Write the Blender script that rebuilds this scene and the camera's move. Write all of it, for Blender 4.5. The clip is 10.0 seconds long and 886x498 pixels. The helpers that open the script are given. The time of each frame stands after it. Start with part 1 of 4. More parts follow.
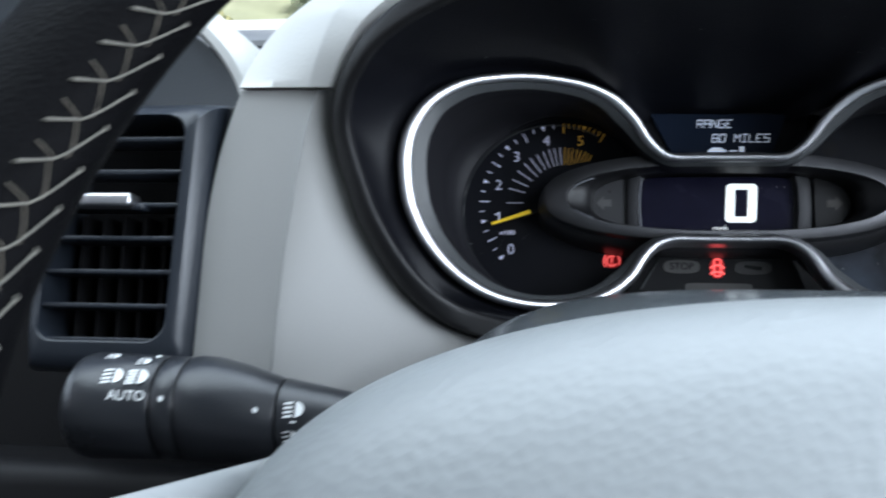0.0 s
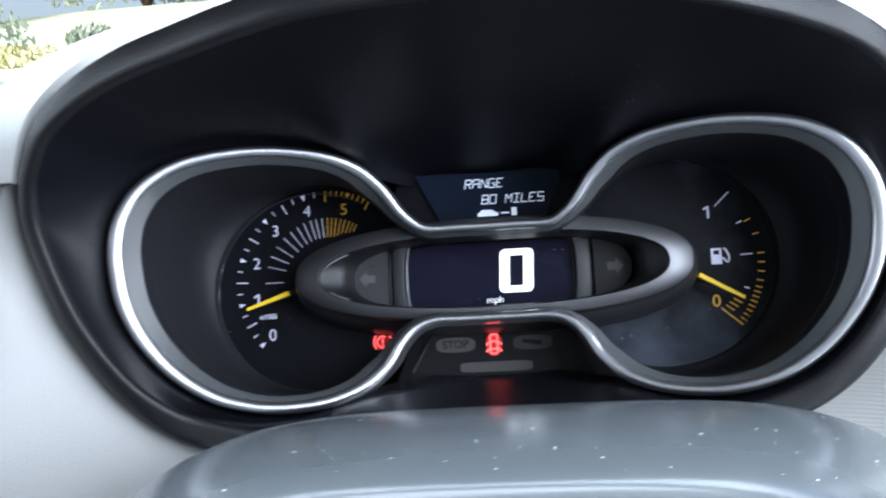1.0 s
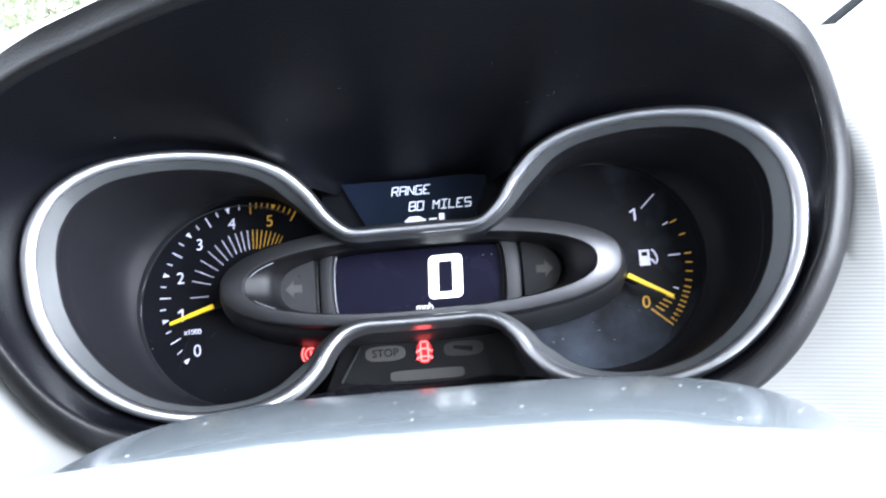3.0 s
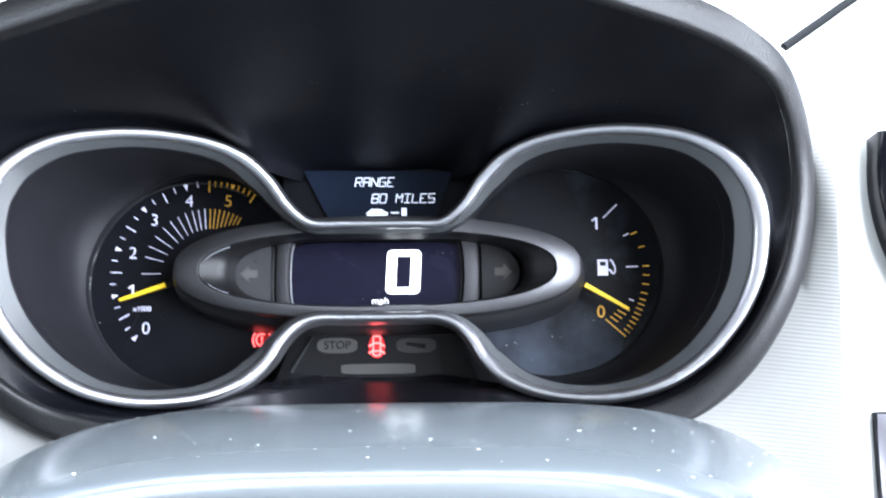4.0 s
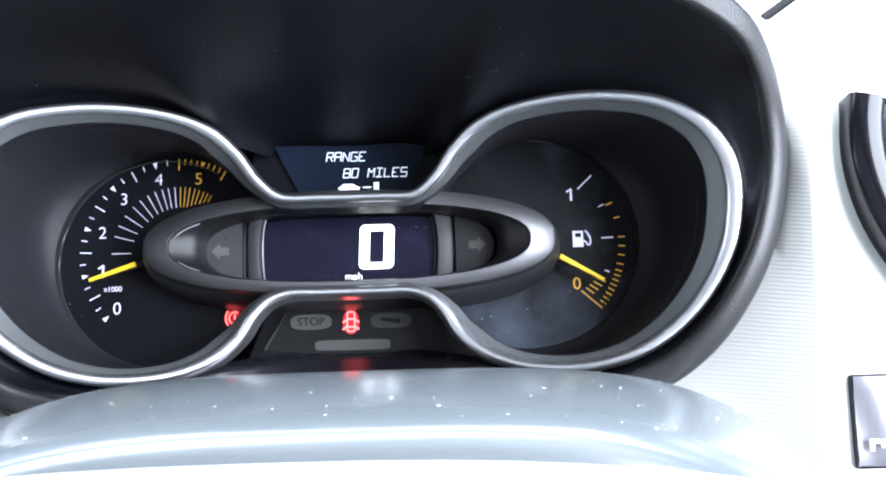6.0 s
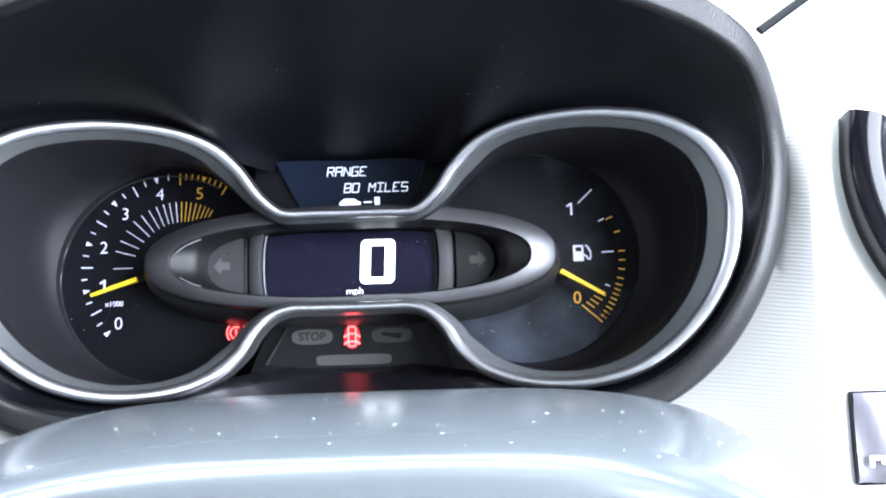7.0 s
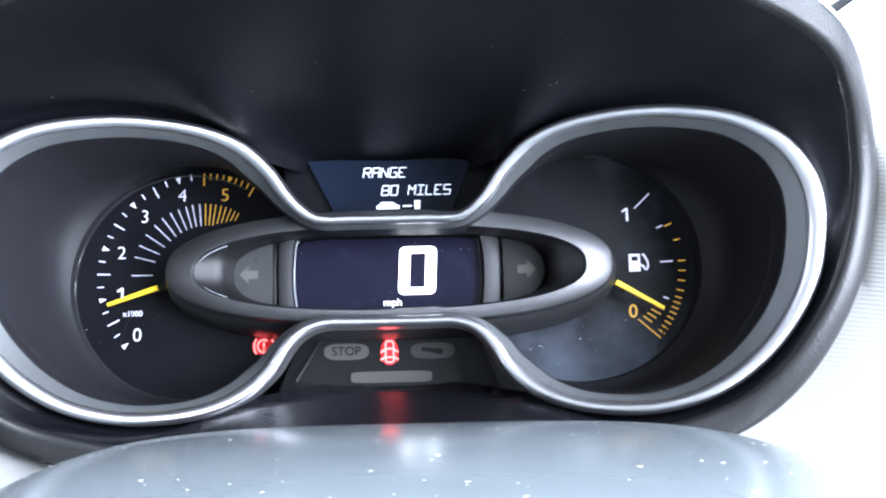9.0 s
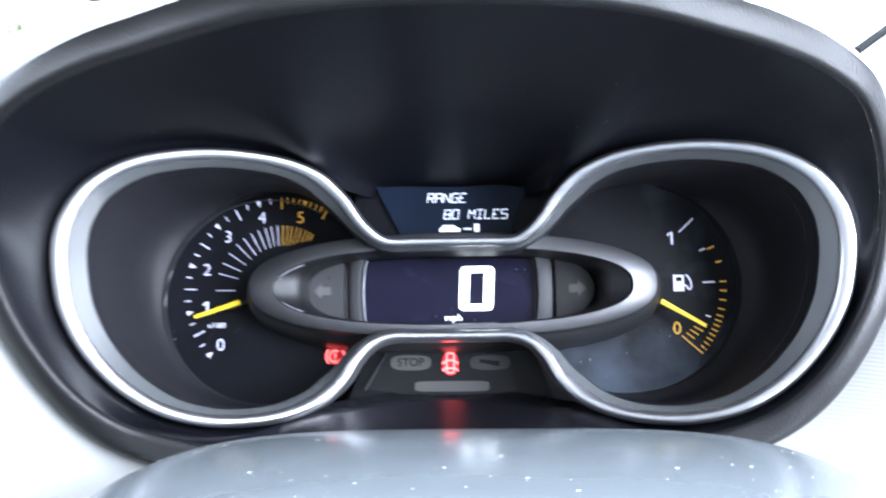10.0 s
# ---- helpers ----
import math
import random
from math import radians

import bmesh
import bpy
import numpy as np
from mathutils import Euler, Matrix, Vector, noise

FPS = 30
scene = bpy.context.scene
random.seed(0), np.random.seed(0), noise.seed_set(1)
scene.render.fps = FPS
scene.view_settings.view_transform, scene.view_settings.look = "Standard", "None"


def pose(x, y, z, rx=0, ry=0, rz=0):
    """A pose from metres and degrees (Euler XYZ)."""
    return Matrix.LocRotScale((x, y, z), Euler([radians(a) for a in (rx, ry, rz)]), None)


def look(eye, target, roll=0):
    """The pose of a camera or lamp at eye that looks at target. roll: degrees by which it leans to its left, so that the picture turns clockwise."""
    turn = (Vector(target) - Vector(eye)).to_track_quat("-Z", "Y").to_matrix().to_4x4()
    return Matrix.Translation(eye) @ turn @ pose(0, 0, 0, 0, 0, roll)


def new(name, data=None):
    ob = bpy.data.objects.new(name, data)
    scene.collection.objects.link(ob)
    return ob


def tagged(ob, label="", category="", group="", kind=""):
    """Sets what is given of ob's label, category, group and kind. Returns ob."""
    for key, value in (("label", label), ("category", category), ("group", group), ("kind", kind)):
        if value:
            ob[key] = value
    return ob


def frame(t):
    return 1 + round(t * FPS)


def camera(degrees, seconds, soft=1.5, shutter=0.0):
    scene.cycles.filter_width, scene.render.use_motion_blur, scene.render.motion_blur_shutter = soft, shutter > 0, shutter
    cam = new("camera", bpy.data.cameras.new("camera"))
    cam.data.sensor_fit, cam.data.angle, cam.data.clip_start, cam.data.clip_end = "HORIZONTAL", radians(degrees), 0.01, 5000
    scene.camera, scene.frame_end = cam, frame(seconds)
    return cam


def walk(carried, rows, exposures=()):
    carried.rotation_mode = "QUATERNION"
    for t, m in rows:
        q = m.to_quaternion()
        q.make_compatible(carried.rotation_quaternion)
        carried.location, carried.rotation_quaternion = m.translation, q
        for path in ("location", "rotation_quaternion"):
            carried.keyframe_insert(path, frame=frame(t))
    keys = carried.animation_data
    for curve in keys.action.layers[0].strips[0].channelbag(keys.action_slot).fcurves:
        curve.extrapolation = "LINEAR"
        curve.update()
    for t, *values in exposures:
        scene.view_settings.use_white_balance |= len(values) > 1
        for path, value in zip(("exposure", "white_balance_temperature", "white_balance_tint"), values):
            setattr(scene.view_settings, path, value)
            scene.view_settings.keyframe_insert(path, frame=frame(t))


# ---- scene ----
# Everything is laid out in the instrument face's own axes (x right, y away from the driver,
# z up along the face, in mm from the middle warning light) and leaned back as the dashboard stands.
W = pose(0, 0, 1.10, -17, 0, 0)
cam = camera(48.2, 10.0, soft=2.0, shutter=0.45)
ROWS = [
    (0, -0.0636, -0.4712, -0.0616, 98.31, -1.68, 7.68),
    (0.2, -0.0432, -0.4623, -0.0496, 97.85, -0.72, 7.97),
    (0.5, -0.0127, -0.4489, -0.0315, 98.45, 0.72, 7.65),
    (1, 0.0217, -0.4187, -0.0189, 98.21, 2.51, 6.03),
    (1.5, 0.0402, -0.4088, -0.0234, 98.27, 3.61, 8.07),
    (2, 0.0368, -0.4204, -0.0225, 97.99, 3.92, 8.78),
    (2.5, 0.0310, -0.4131, -0.0337, 98.98, 3.08, 7.87),
    (2.7, 0.0193, -0.4093, -0.0466, 102.03, 2.22, 4.89),
    (3, 0.0266, -0.4088, -0.0444, 102.05, 4.33, 3.13),
    (3.2, 0.0303, -0.4172, -0.0383, 102.69, 3.95, 3.41),
    (4.3, 0.0214, -0.4063, -0.0253, 98.53, 0.01, -1.49),
    (4.5, 0.0252, -0.4058, -0.0260, 98.76, 0.62, -1.16),
    (5, 0.0303, -0.4016, -0.0290, 98.69, 1.74, -0.84),
    (5.5, 0.0316, -0.4011, -0.0327, 98.93, 1.74, -1.13),
    (5.7, 0.0311, -0.4024, -0.0340, 98.86, 1.72, -0.83),
    (6.8, 0.0285, -0.4060, -0.0317, 99.33, 1.96, -1.20),
    (7, 0.0292, -0.4059, -0.0288, 98.97, 1.84, -0.98),
    (7.5, 0.0281, -0.4029, -0.0265, 99.18, 2.09, -1.28),
    (8, 0.0426, -0.3918, -0.0175, 98.66, 1.67, 0.21),
    (8.2, 0.0352, -0.3938, -0.0191, 101.31, -0.09, -1.21),
    (8.5, 0.0331, -0.3877, -0.0071, 99.18, 1.52, -0.31),
    (9, 0.0167, -0.3753, -0.0167, 98.42, 1.30, -0.46),
    (9.5, 0.0114, -0.3743, -0.0156, 98.02, 1.22, -0.82),
    (10, 0.0127, -0.4081, -0.0168, 98.95, 0.44, 2.23),
]
EXPOSURES = [(0.0, 0.0, 6250, 12), (0.5, -0.28, 6250, 12), (1.0, 0.72, 6150, 14), (1.5, 1.3, 6300, 15), (2.0, 1.58, 6300, 15), (3.0, 1.68, 6350, 16), (4.5, 1.7, 6350, 16), (8.5, 1.88, 6200, 16), (9.0, 2.1, 6150, 16), (9.5, 2.1, 6150, 16), (10.0, 2.0, 6150, 16)]
walk(cam, [(t, W @ pose(x, y, z, rx, ry, rz)) for t, x, y, z, rx, ry, rz in ROWS], EXPOSURES)

# ---- light ----
world = bpy.data.worlds.new("sky")
scene.world = world
world.use_nodes = True
wn, wl = world.node_tree.nodes, world.node_tree.links
sky = wn.new("ShaderNodeTexSky")
sky.sky_type, sky.sun_disc = "NISHITA", False
sky.sun_elevation, sky.sun_rotation = radians(51), radians(207)
sky.air_density, sky.dust_density = 1.0, 4.0
wl.new(sky.outputs["Color"], wn["Background"].inputs["Color"])
wn["Background"].inputs["Strength"].default_value = 0.15

sun_data = bpy.data.lights.new("sun", "SUN")
sun_data.energy, sun_data.angle, sun_data.color = 4.0, radians(10), (1.0, 0.97, 0.92)
sun = new("sun", sun_data)
sun.matrix_world = look((-1.6, -3.2, 4.6), (0, 0, 1.0))


def window_light(name, at, target, sx, sy, power, color):
    data = bpy.data.lights.new(name, "AREA")
    data.shape, data.size, data.size_y, data.energy, data.color = "RECTANGLE", sx, sy, power, color
    ob = new(name, data)
    ob.matrix_world = look(at, target)
    return ob


window_light("open_door_light", (0.76, -0.62, 1.40), (0.0, -0.16, 1.08), 0.9, 0.84, 26, (0.84, 0.93, 1.0))
window_light("windscreen_light", (-0.15, -0.04, 1.80), (-0.05, -0.22, 1.05), 1.4, 0.62, 11.5, (0.80, 0.93, 1.0))
window_light("passenger_window_light", (-1.28, -0.05, 1.55), (0.0, -0.1, 1.05), 0.9, 0.5, 3.4, (0.80, 0.93, 1.0))


# ---- materials ----
def material(name, color, rough=0.5, metal=0.0, grain=0.0, grain_size=0.001, blotch=0.0, blotch_size=0.05, coat=0.0, spec=0.5, ribs=0.0, rib_size=0.0021):
    """Principled surface with fine relief (grain, m), broad colour and gloss variation (blotch) and optional fine horizontal ribs."""
    m = bpy.data.materials.new(name)
    m.use_nodes = True
    n, l = m.node_tree.nodes, m.node_tree.links
    b = n["Principled BSDF"]
    b.inputs["Base Color"].default_value = (*color, 1)
    b.inputs["Roughness"].default_value, b.inputs["Metallic"].default_value = rough, metal
    b.inputs["Coat Weight"].default_value, b.inputs["Specular IOR Level"].default_value = coat, spec
    geo = n.new("ShaderNodeNewGeometry")
    if blotch:
        t = n.new("ShaderNodeTexNoise")
        t.inputs["Scale"].default_value, t.inputs["Detail"].default_value = 1 / blotch_size, 6
        l.new(geo.outputs["Position"], t.inputs["Vector"])
        mix = n.new("ShaderNodeMix")
        mix.data_type = "RGBA"
        mix.inputs["A"].default_value = (*[c * (1 - blotch) for c in color], 1)
        mix.inputs["B"].default_value = (*[min(1, c * (1 + blotch)) for c in color], 1)
        l.new(t.outputs["Fac"], mix.inputs["Factor"])
        l.new(mix.outputs["Result"], b.inputs["Base Color"])
        r = n.new("ShaderNodeMapRange")
        r.inputs["To Min"].default_value, r.inputs["To Max"].default_value = max(0.02, rough - blotch * 0.4), min(1, rough + blotch * 0.4)
        l.new(t.outputs["Fac"], r.inputs["Value"])
        l.new(r.outputs["Result"], b.inputs["Roughness"])
    height = None
    if grain:
        g = n.new("ShaderNodeTexVoronoi")
        g.inputs["Scale"].default_value = 1 / grain_size
        l.new(geo.outputs["Position"], g.inputs["Vector"])
        height = g.outputs["Distance"]
        strength, dist = min(1.0, grain), 0.0002
    if ribs:
        w = n.new("ShaderNodeTexWave")
        w.bands_direction, w.inputs["Scale"].default_value = "Z", 1 / rib_size / 3.18
        w.inputs["Distortion"].default_value = 0.3
        l.new(geo.outputs["Position"], w.inputs["Vector"])
        height, strength, dist = w.outputs["Fac"], ribs, 0.0003
    if height:
        bump = n.new("ShaderNodeBump")
        bump.inputs["Strength"].default_value, bump.inputs["Distance"].default_value = strength, dist
        l.new(height, bump.inputs["Height"])
        l.new(bump.outputs["Normal"], b.inputs["Normal"])
    return m


def glow(name, color, strength):
    m = material(name, color, 0.5)
    b = m.node_tree.nodes["Principled BSDF"]
    b.inputs["Emission Color"].default_value = (*color, 1)
    b.inputs["Emission Strength"].default_value = strength * 0.55
    return m


LINER = material("liner_black_plastic", (0.0047, 0.0051, 0.0076), 0.46, spec=0.17, grain=0.3, grain_size=0.0009, blotch=0.2, blotch_size=0.06)
LIP = material("lip_charcoal_plastic", (0.012, 0.012, 0.013), 0.44, spec=0.32, grain=0.4, grain_size=0.0009, blotch=0.15)
WELL = material("well_black_plastic", (0.015, 0.015, 0.018), 0.48, spec=0.18, blotch=0.2, blotch_size=0.03)
DIAL = material("dial_black_print", (0.0052, 0.0056, 0.0085), 0.5, spec=0.14, blotch=0.6, blotch_size=0.024)
DUSTY_SHEEN = material("dusty_sheen_dial_print", (0.0062, 0.0068, 0.0098), 0.5, spec=0.14, blotch=0.5, blotch_size=0.02)
SILVER = material("satin_chrome", (0.68, 0.68, 0.71), 0.33, metal=1.0, blotch=0.05, blotch_size=0.02)
SLOPE = material("bezel_inner_grey", (0.062, 0.066, 0.069), 0.42, spec=0.4, blotch=0.08, blotch_size=0.02)
WELLDARK = material("panel_black", (0.006, 0.006, 0.007), 0.4, spec=0.15, blotch=0.2, blotch_size=0.02)
POD = material("pod_grey_satin", (0.130, 0.130, 0.137), 0.46, metal=0.92, spec=0.5, grain=0.10, grain_size=0.0006, blotch=0.1, blotch_size=0.02)
STEPDARK = material("bezel_step_dark", (0.024, 0.027, 0.028), 0.36, blotch=0.1, blotch_size=0.02)
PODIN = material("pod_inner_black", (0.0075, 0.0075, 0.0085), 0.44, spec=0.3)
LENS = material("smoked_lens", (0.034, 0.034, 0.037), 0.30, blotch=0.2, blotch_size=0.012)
CHEEK = material("cheek_grey_plastic", (0.045, 0.045, 0.049), 0.6, spec=0.3, blotch=0.15, blotch_size=0.012)
GLASS = material("display_glass", (0.0085, 0.0083, 0.020), 0.24, spec=0.12, blotch=0.35, blotch_size=0.012)
LCD = material("lcd_blue_black", (0.0085, 0.0140, 0.028), 0.3, spec=0.12, blotch=0.2, blotch_size=0.02)
GHOST = material("unlit_telltale_grey", (0.050, 0.048, 0.046), 0.5)
FAINT = material("unlit_print_grey", (0.014, 0.0145, 0.018), 0.4, spec=0.1)
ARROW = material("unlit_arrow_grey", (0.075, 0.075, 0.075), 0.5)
ARROW_SHADED = material("shaded_arrow_brown", (0.030, 0.026, 0.022), 0.5)
PILL = material("unlit_pill_grey", (0.0135, 0.013, 0.013), 0.45, blotch=0.1)
TELL = material("telltale_panel_grey", (0.0085, 0.0085, 0.0095), 0.4, spec=0.15, blotch=0.15, blotch_size=0.02)
WHITE = glow("lit_white", (0.70, 0.72, 0.92), 0.30)
DIGIT = glow("lit_digit_white", (0.95, 1.0, 1.0), 1.1)
YELLOW = glow("lit_amber", (0.75, 0.42, 0.05), 0.20)
NEEDLE = glow("lit_yellow_needle", (0.85, 0.58, 0.02), 0.26)
RED = glow("red_light_spill", (0.16, 0.001, 0.003), 0.12)
REDDIM = glow("dim_red_halo", (0.5, 0.002, 0.006), 0.15)
LCDTEXT = glow("lit_lcd_text", (0.75, 0.85, 1.0), 0.6)
REDCORE = glow("lit_red_symbol", (1.0, 0.13, 0.12), 2.2)
DASH = material("pale_grey_dash_plastic", (0.235, 0.235, 0.226), 0.5, ribs=0.34, rib_size=0.0014, blotch=0.05, blotch_size=0.2)
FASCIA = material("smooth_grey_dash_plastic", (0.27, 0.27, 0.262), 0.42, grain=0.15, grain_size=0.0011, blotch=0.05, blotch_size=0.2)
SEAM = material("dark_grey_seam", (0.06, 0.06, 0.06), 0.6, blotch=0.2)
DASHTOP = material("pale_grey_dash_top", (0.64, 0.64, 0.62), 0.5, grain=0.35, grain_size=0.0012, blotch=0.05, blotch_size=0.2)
TRAY = material("mid_grey_ledge", (0.24, 0.25, 0.26), 0.5, grain=0.3, grain_size=0.0012, blotch=0.08, blotch_size=0.1)
VENT = material("vent_charcoal_plastic", (0.015, 0.019, 0.026), 0.34, grain=0.3, grain_size=0.0009, blotch=0.15)
BLACK = material("matt_black_plastic", (0.008, 0.008, 0.009), 0.5, spec=0.2, blotch=0.2)
GLOSS = material("gloss_black_trim", (0.004, 0.004, 0.006), 0.15, spec=0.25)
SHROUD = material("shroud_grey_plastic", (0.100, 0.113, 0.121), 0.23, spec=0.95, blotch=0.08, blotch_size=0.04)
HUB = material("hub_grey_soft_plastic", (0.28, 0.297, 0.305), 0.42, grain=0.65, grain_size=0.0022, blotch=0.08, blotch_size=0.03)
LEATHER = material("black_leather", (0.0025, 0.0025, 0.003), 0.6, spec=0.04, grain=0.9, grain_size=0.0014, blotch=0.3, blotch_size=0.02)
THREAD = material("beige_thread", (0.115, 0.108, 0.092), 0.8, grain=0.6, grain_size=0.0005, blotch=0.4, blotch_size=0.004)
TIE = material("brown_thread", (0.085, 0.074, 0.058), 0.85, grain=0.6, grain_size=0.0005, blotch=0.4, blotch_size=0.004)
STALK = material("stalk_black_plastic", (0.018, 0.020, 0.024), 0.30, spec=0.6, grain=0.25, grain_size=0.0008, blotch=0.2, blotch_size=0.03)
PRINT = material("white_print", (0.8, 0.82, 0.82), 0.5)
EDGE = material("edge_glint_grey", (0.22, 0.23, 0.26), 0.35, blotch=0.1, blotch_size=0.01)
SWITCH = material("silver_grey_switch", (0.13, 0.125, 0.14), 0.32, blotch=0.08)
DUST = material("pale_dust", (0.7, 0.7, 0.68), 0.9)
TRIM = material("cabin_grey_trim", (0.60, 0.60, 0.58), 0.8, grain=0.5, grain_size=0.003, blotch=0.1, blotch_size=0.2)
UNSEEN_DARK = material("unseen_wall_dark_grey", (0.07, 0.07, 0.075), 0.9, grain=0.5, grain_size=0.003, blotch=0.2, blotch_size=0.2)
PANEL = material("unseen_wall_mid_grey", (0.24, 0.24, 0.24), 0.8, grain=0.5, grain_size=0.003, blotch=0.15, blotch_size=0.2)
RECESS = material("blue_grey_recess", (0.075, 0.085, 0.097), 0.5, grain=0.4, grain_size=0.0012, blotch=0.15, blotch_size=0.05)
SILL = material("sill_gloss_black", (0.006, 0.006, 0.008), 0.24, spec=0.5, grain=0.25, grain_size=0.0009, blotch=0.2, blotch_size=0.03)
RUBBER = material("black_rubber", (0.010, 0.011, 0.012), 0.6, blotch=0.2, spec=0.1)


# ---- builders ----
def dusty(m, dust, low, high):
    """Light on a dusty surface, painted as a paler lower part, thinning out unevenly towards the top (heights in m)."""
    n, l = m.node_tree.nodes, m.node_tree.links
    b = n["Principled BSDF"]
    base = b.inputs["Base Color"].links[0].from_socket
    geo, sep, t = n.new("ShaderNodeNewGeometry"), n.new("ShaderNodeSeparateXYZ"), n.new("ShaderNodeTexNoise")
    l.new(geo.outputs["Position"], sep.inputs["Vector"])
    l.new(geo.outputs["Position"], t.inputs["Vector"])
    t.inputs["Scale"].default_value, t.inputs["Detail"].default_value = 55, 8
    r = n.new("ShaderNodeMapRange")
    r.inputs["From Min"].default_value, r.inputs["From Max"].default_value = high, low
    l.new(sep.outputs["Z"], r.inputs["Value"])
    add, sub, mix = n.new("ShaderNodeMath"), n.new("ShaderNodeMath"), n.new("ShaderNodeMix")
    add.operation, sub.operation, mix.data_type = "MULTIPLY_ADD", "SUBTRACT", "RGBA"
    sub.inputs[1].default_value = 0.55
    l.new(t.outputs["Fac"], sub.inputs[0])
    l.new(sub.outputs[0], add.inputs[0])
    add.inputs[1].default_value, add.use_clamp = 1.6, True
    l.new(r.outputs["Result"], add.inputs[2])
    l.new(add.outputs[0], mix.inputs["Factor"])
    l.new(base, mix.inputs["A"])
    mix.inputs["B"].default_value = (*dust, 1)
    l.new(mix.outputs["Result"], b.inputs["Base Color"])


# Bluish sheen on the dusty lower fuel dial, put into its colour.
dusty(DUSTY_SHEEN, (0.070, 0.085, 0.112), 1.080, 1.118)


def thing(name, label, category, group="", kind="", base=(0, 0, 0)):
    ob = new(name)
    ob.empty_display_size = 0.02
    ob.matrix_world = W @ Matrix.Translation([c * 0.001 for c in base])
    return tagged(ob, label, category, group, kind)


def mesh_of(name, bm, mat, smooth=True, angle=40):
    me = bpy.data.meshes.new(name)
    bmesh.ops.recalc_face_normals(bm, faces=bm.faces[:])
    bm.to_mesh(me)
    bm.free()
    me.transform(Matrix.Diagonal((0.001, 0.001, 0.001, 1)))
    me.materials.append(mat)
    if smooth:
        me.polygons.foreach_set("use_smooth", [True] * len(me.polygons))
        me.set_sharp_from_angle(angle=radians(angle))
    return me


def part(name, bm, mat, parent, label="", smooth=True, angle=40):
    """One mesh, drawn in mm in the instrument face's axes, under a thing or a part."""
    ob = new(name, mesh_of(name, bm, mat, smooth, angle))
    ob.parent = parent
    root = parent
    while root.parent:
        root = root.parent
    ob.matrix_parent_inverse = Matrix.Identity(4)
    if parent is root:
        off = (W.inverted() @ root.matrix_world).translation
        ob.data.transform(Matrix.Translation(-off))
    else:
        off = (W.inverted() @ root.matrix_world).translation
        ob.data.transform(Matrix.Translation(-off))
    return tagged(ob, label)


def spline(points, count, closed=True):
    """Catmull-Rom curve through control points, evenly stepped in its parameter."""
    p = np.array(points, float)
    n = len(p)
    out = []
    spans = n if closed else n - 1
    for k in range(count):
        u = k * spans / (count if closed else count - 1)
        i = min(int(u), spans - 1)
        f = u - i
        if closed:
            a, b, c, d = p[(i - 1) % n], p[i % n], p[(i + 1) % n], p[(i + 2) % n]
        else:
            a, b, c, d = p[max(i - 1, 0)], p[i], p[min(i + 1, n - 1)], p[min(i + 2, n - 1)]
        out.append(0.5 * (2 * b + (c - a) * f + (2 * a - 5 * b + 4 * c - d) * f * f + (3 * b - a - 3 * c + d) * f**3))
    return np.array(out)


def even(curve, count):
    """A closed curve resampled at equal lengths."""
    c = np.vstack([curve, curve[:1]])
    s = np.r_[0, np.cumsum(np.linalg.norm(np.diff(c, axis=0), axis=1))]
    u = np.linspace(0, s[-1], count, endpoint=False)
    return np.stack([np.interp(u, s, c[:, k]) for k in range(c.shape[1])], -1)


def loft(rings, closed=True, cap_start=False, cap_end=False, bm=None):
    """Faces between rings of equal length; a ring is a list of (x, y, z)."""
    bm = bm or bmesh.new()
    rows = [[bm.verts.new(tuple(map(float, v))) for v in ring] for ring in rings]
    n = len(rows[0])
    for a, b in zip(rows, rows[1:]):
        for k in range(n if closed else n - 1):
            bm.faces.new((a[k], a[(k + 1) % n], b[(k + 1) % n], b[k]))
    if cap_start:
        bm.faces.new(rows[0])
    if cap_end:
        bm.faces.new(rows[-1])
    return bm


def box(bm, x0, x1, y0, y1, z0, z1, bevel=0.0):
    made = bmesh.ops.create_cube(bm, size=1, matrix=Matrix.LocRotScale(((x0 + x1) / 2, (y0 + y1) / 2, (z0 + z1) / 2), None, (x1 - x0, y1 - y0, z1 - z0)))
    if bevel:
        edges = {e for v in made["verts"] for e in v.link_edges}
        bmesh.ops.bevel(bm, geom=list(edges), offset=bevel, segments=3, profile=0.5, affect="EDGES", clamp_overlap=True)
    return bm


def bar(bm, p, q, width, y0, y1, width_end=None):
    """A straight printed or moulded bar on the face from p to q (x, z), between depths y0 and y1."""
    p, q = np.array(p, float), np.array(q, float)
    d = (q - p) / np.linalg.norm(q - p)
    s = np.array([-d[1], d[0]]) / 2
    w1 = width if width_end is None else width_end
    ring = [p + s * width, p - s * width, q - s * w1, q + s * w1]
    loft([[(x, y0, z) for x, z in ring], [(x, y1, z) for x, z in ring]], cap_start=True, cap_end=True, bm=bm)
    return bm


def plate(outline, y0, y1, bm=None):
    return loft([[(x, y0, z) for x, z in outline], [(x, y1, z) for x, z in outline]], cap_start=True, cap_end=True, bm=bm)


def superellipse(cx, cz, a, b, n, count=96):
    out = []
    for k in range(count):
        t = 2 * math.pi * k / count
        c, s = math.cos(t), math.sin(t)
        out.append((cx + a * math.copysign(abs(c) ** (2 / n), c), cz + b * math.copysign(abs(s) ** (2 / n), s)))
    return out


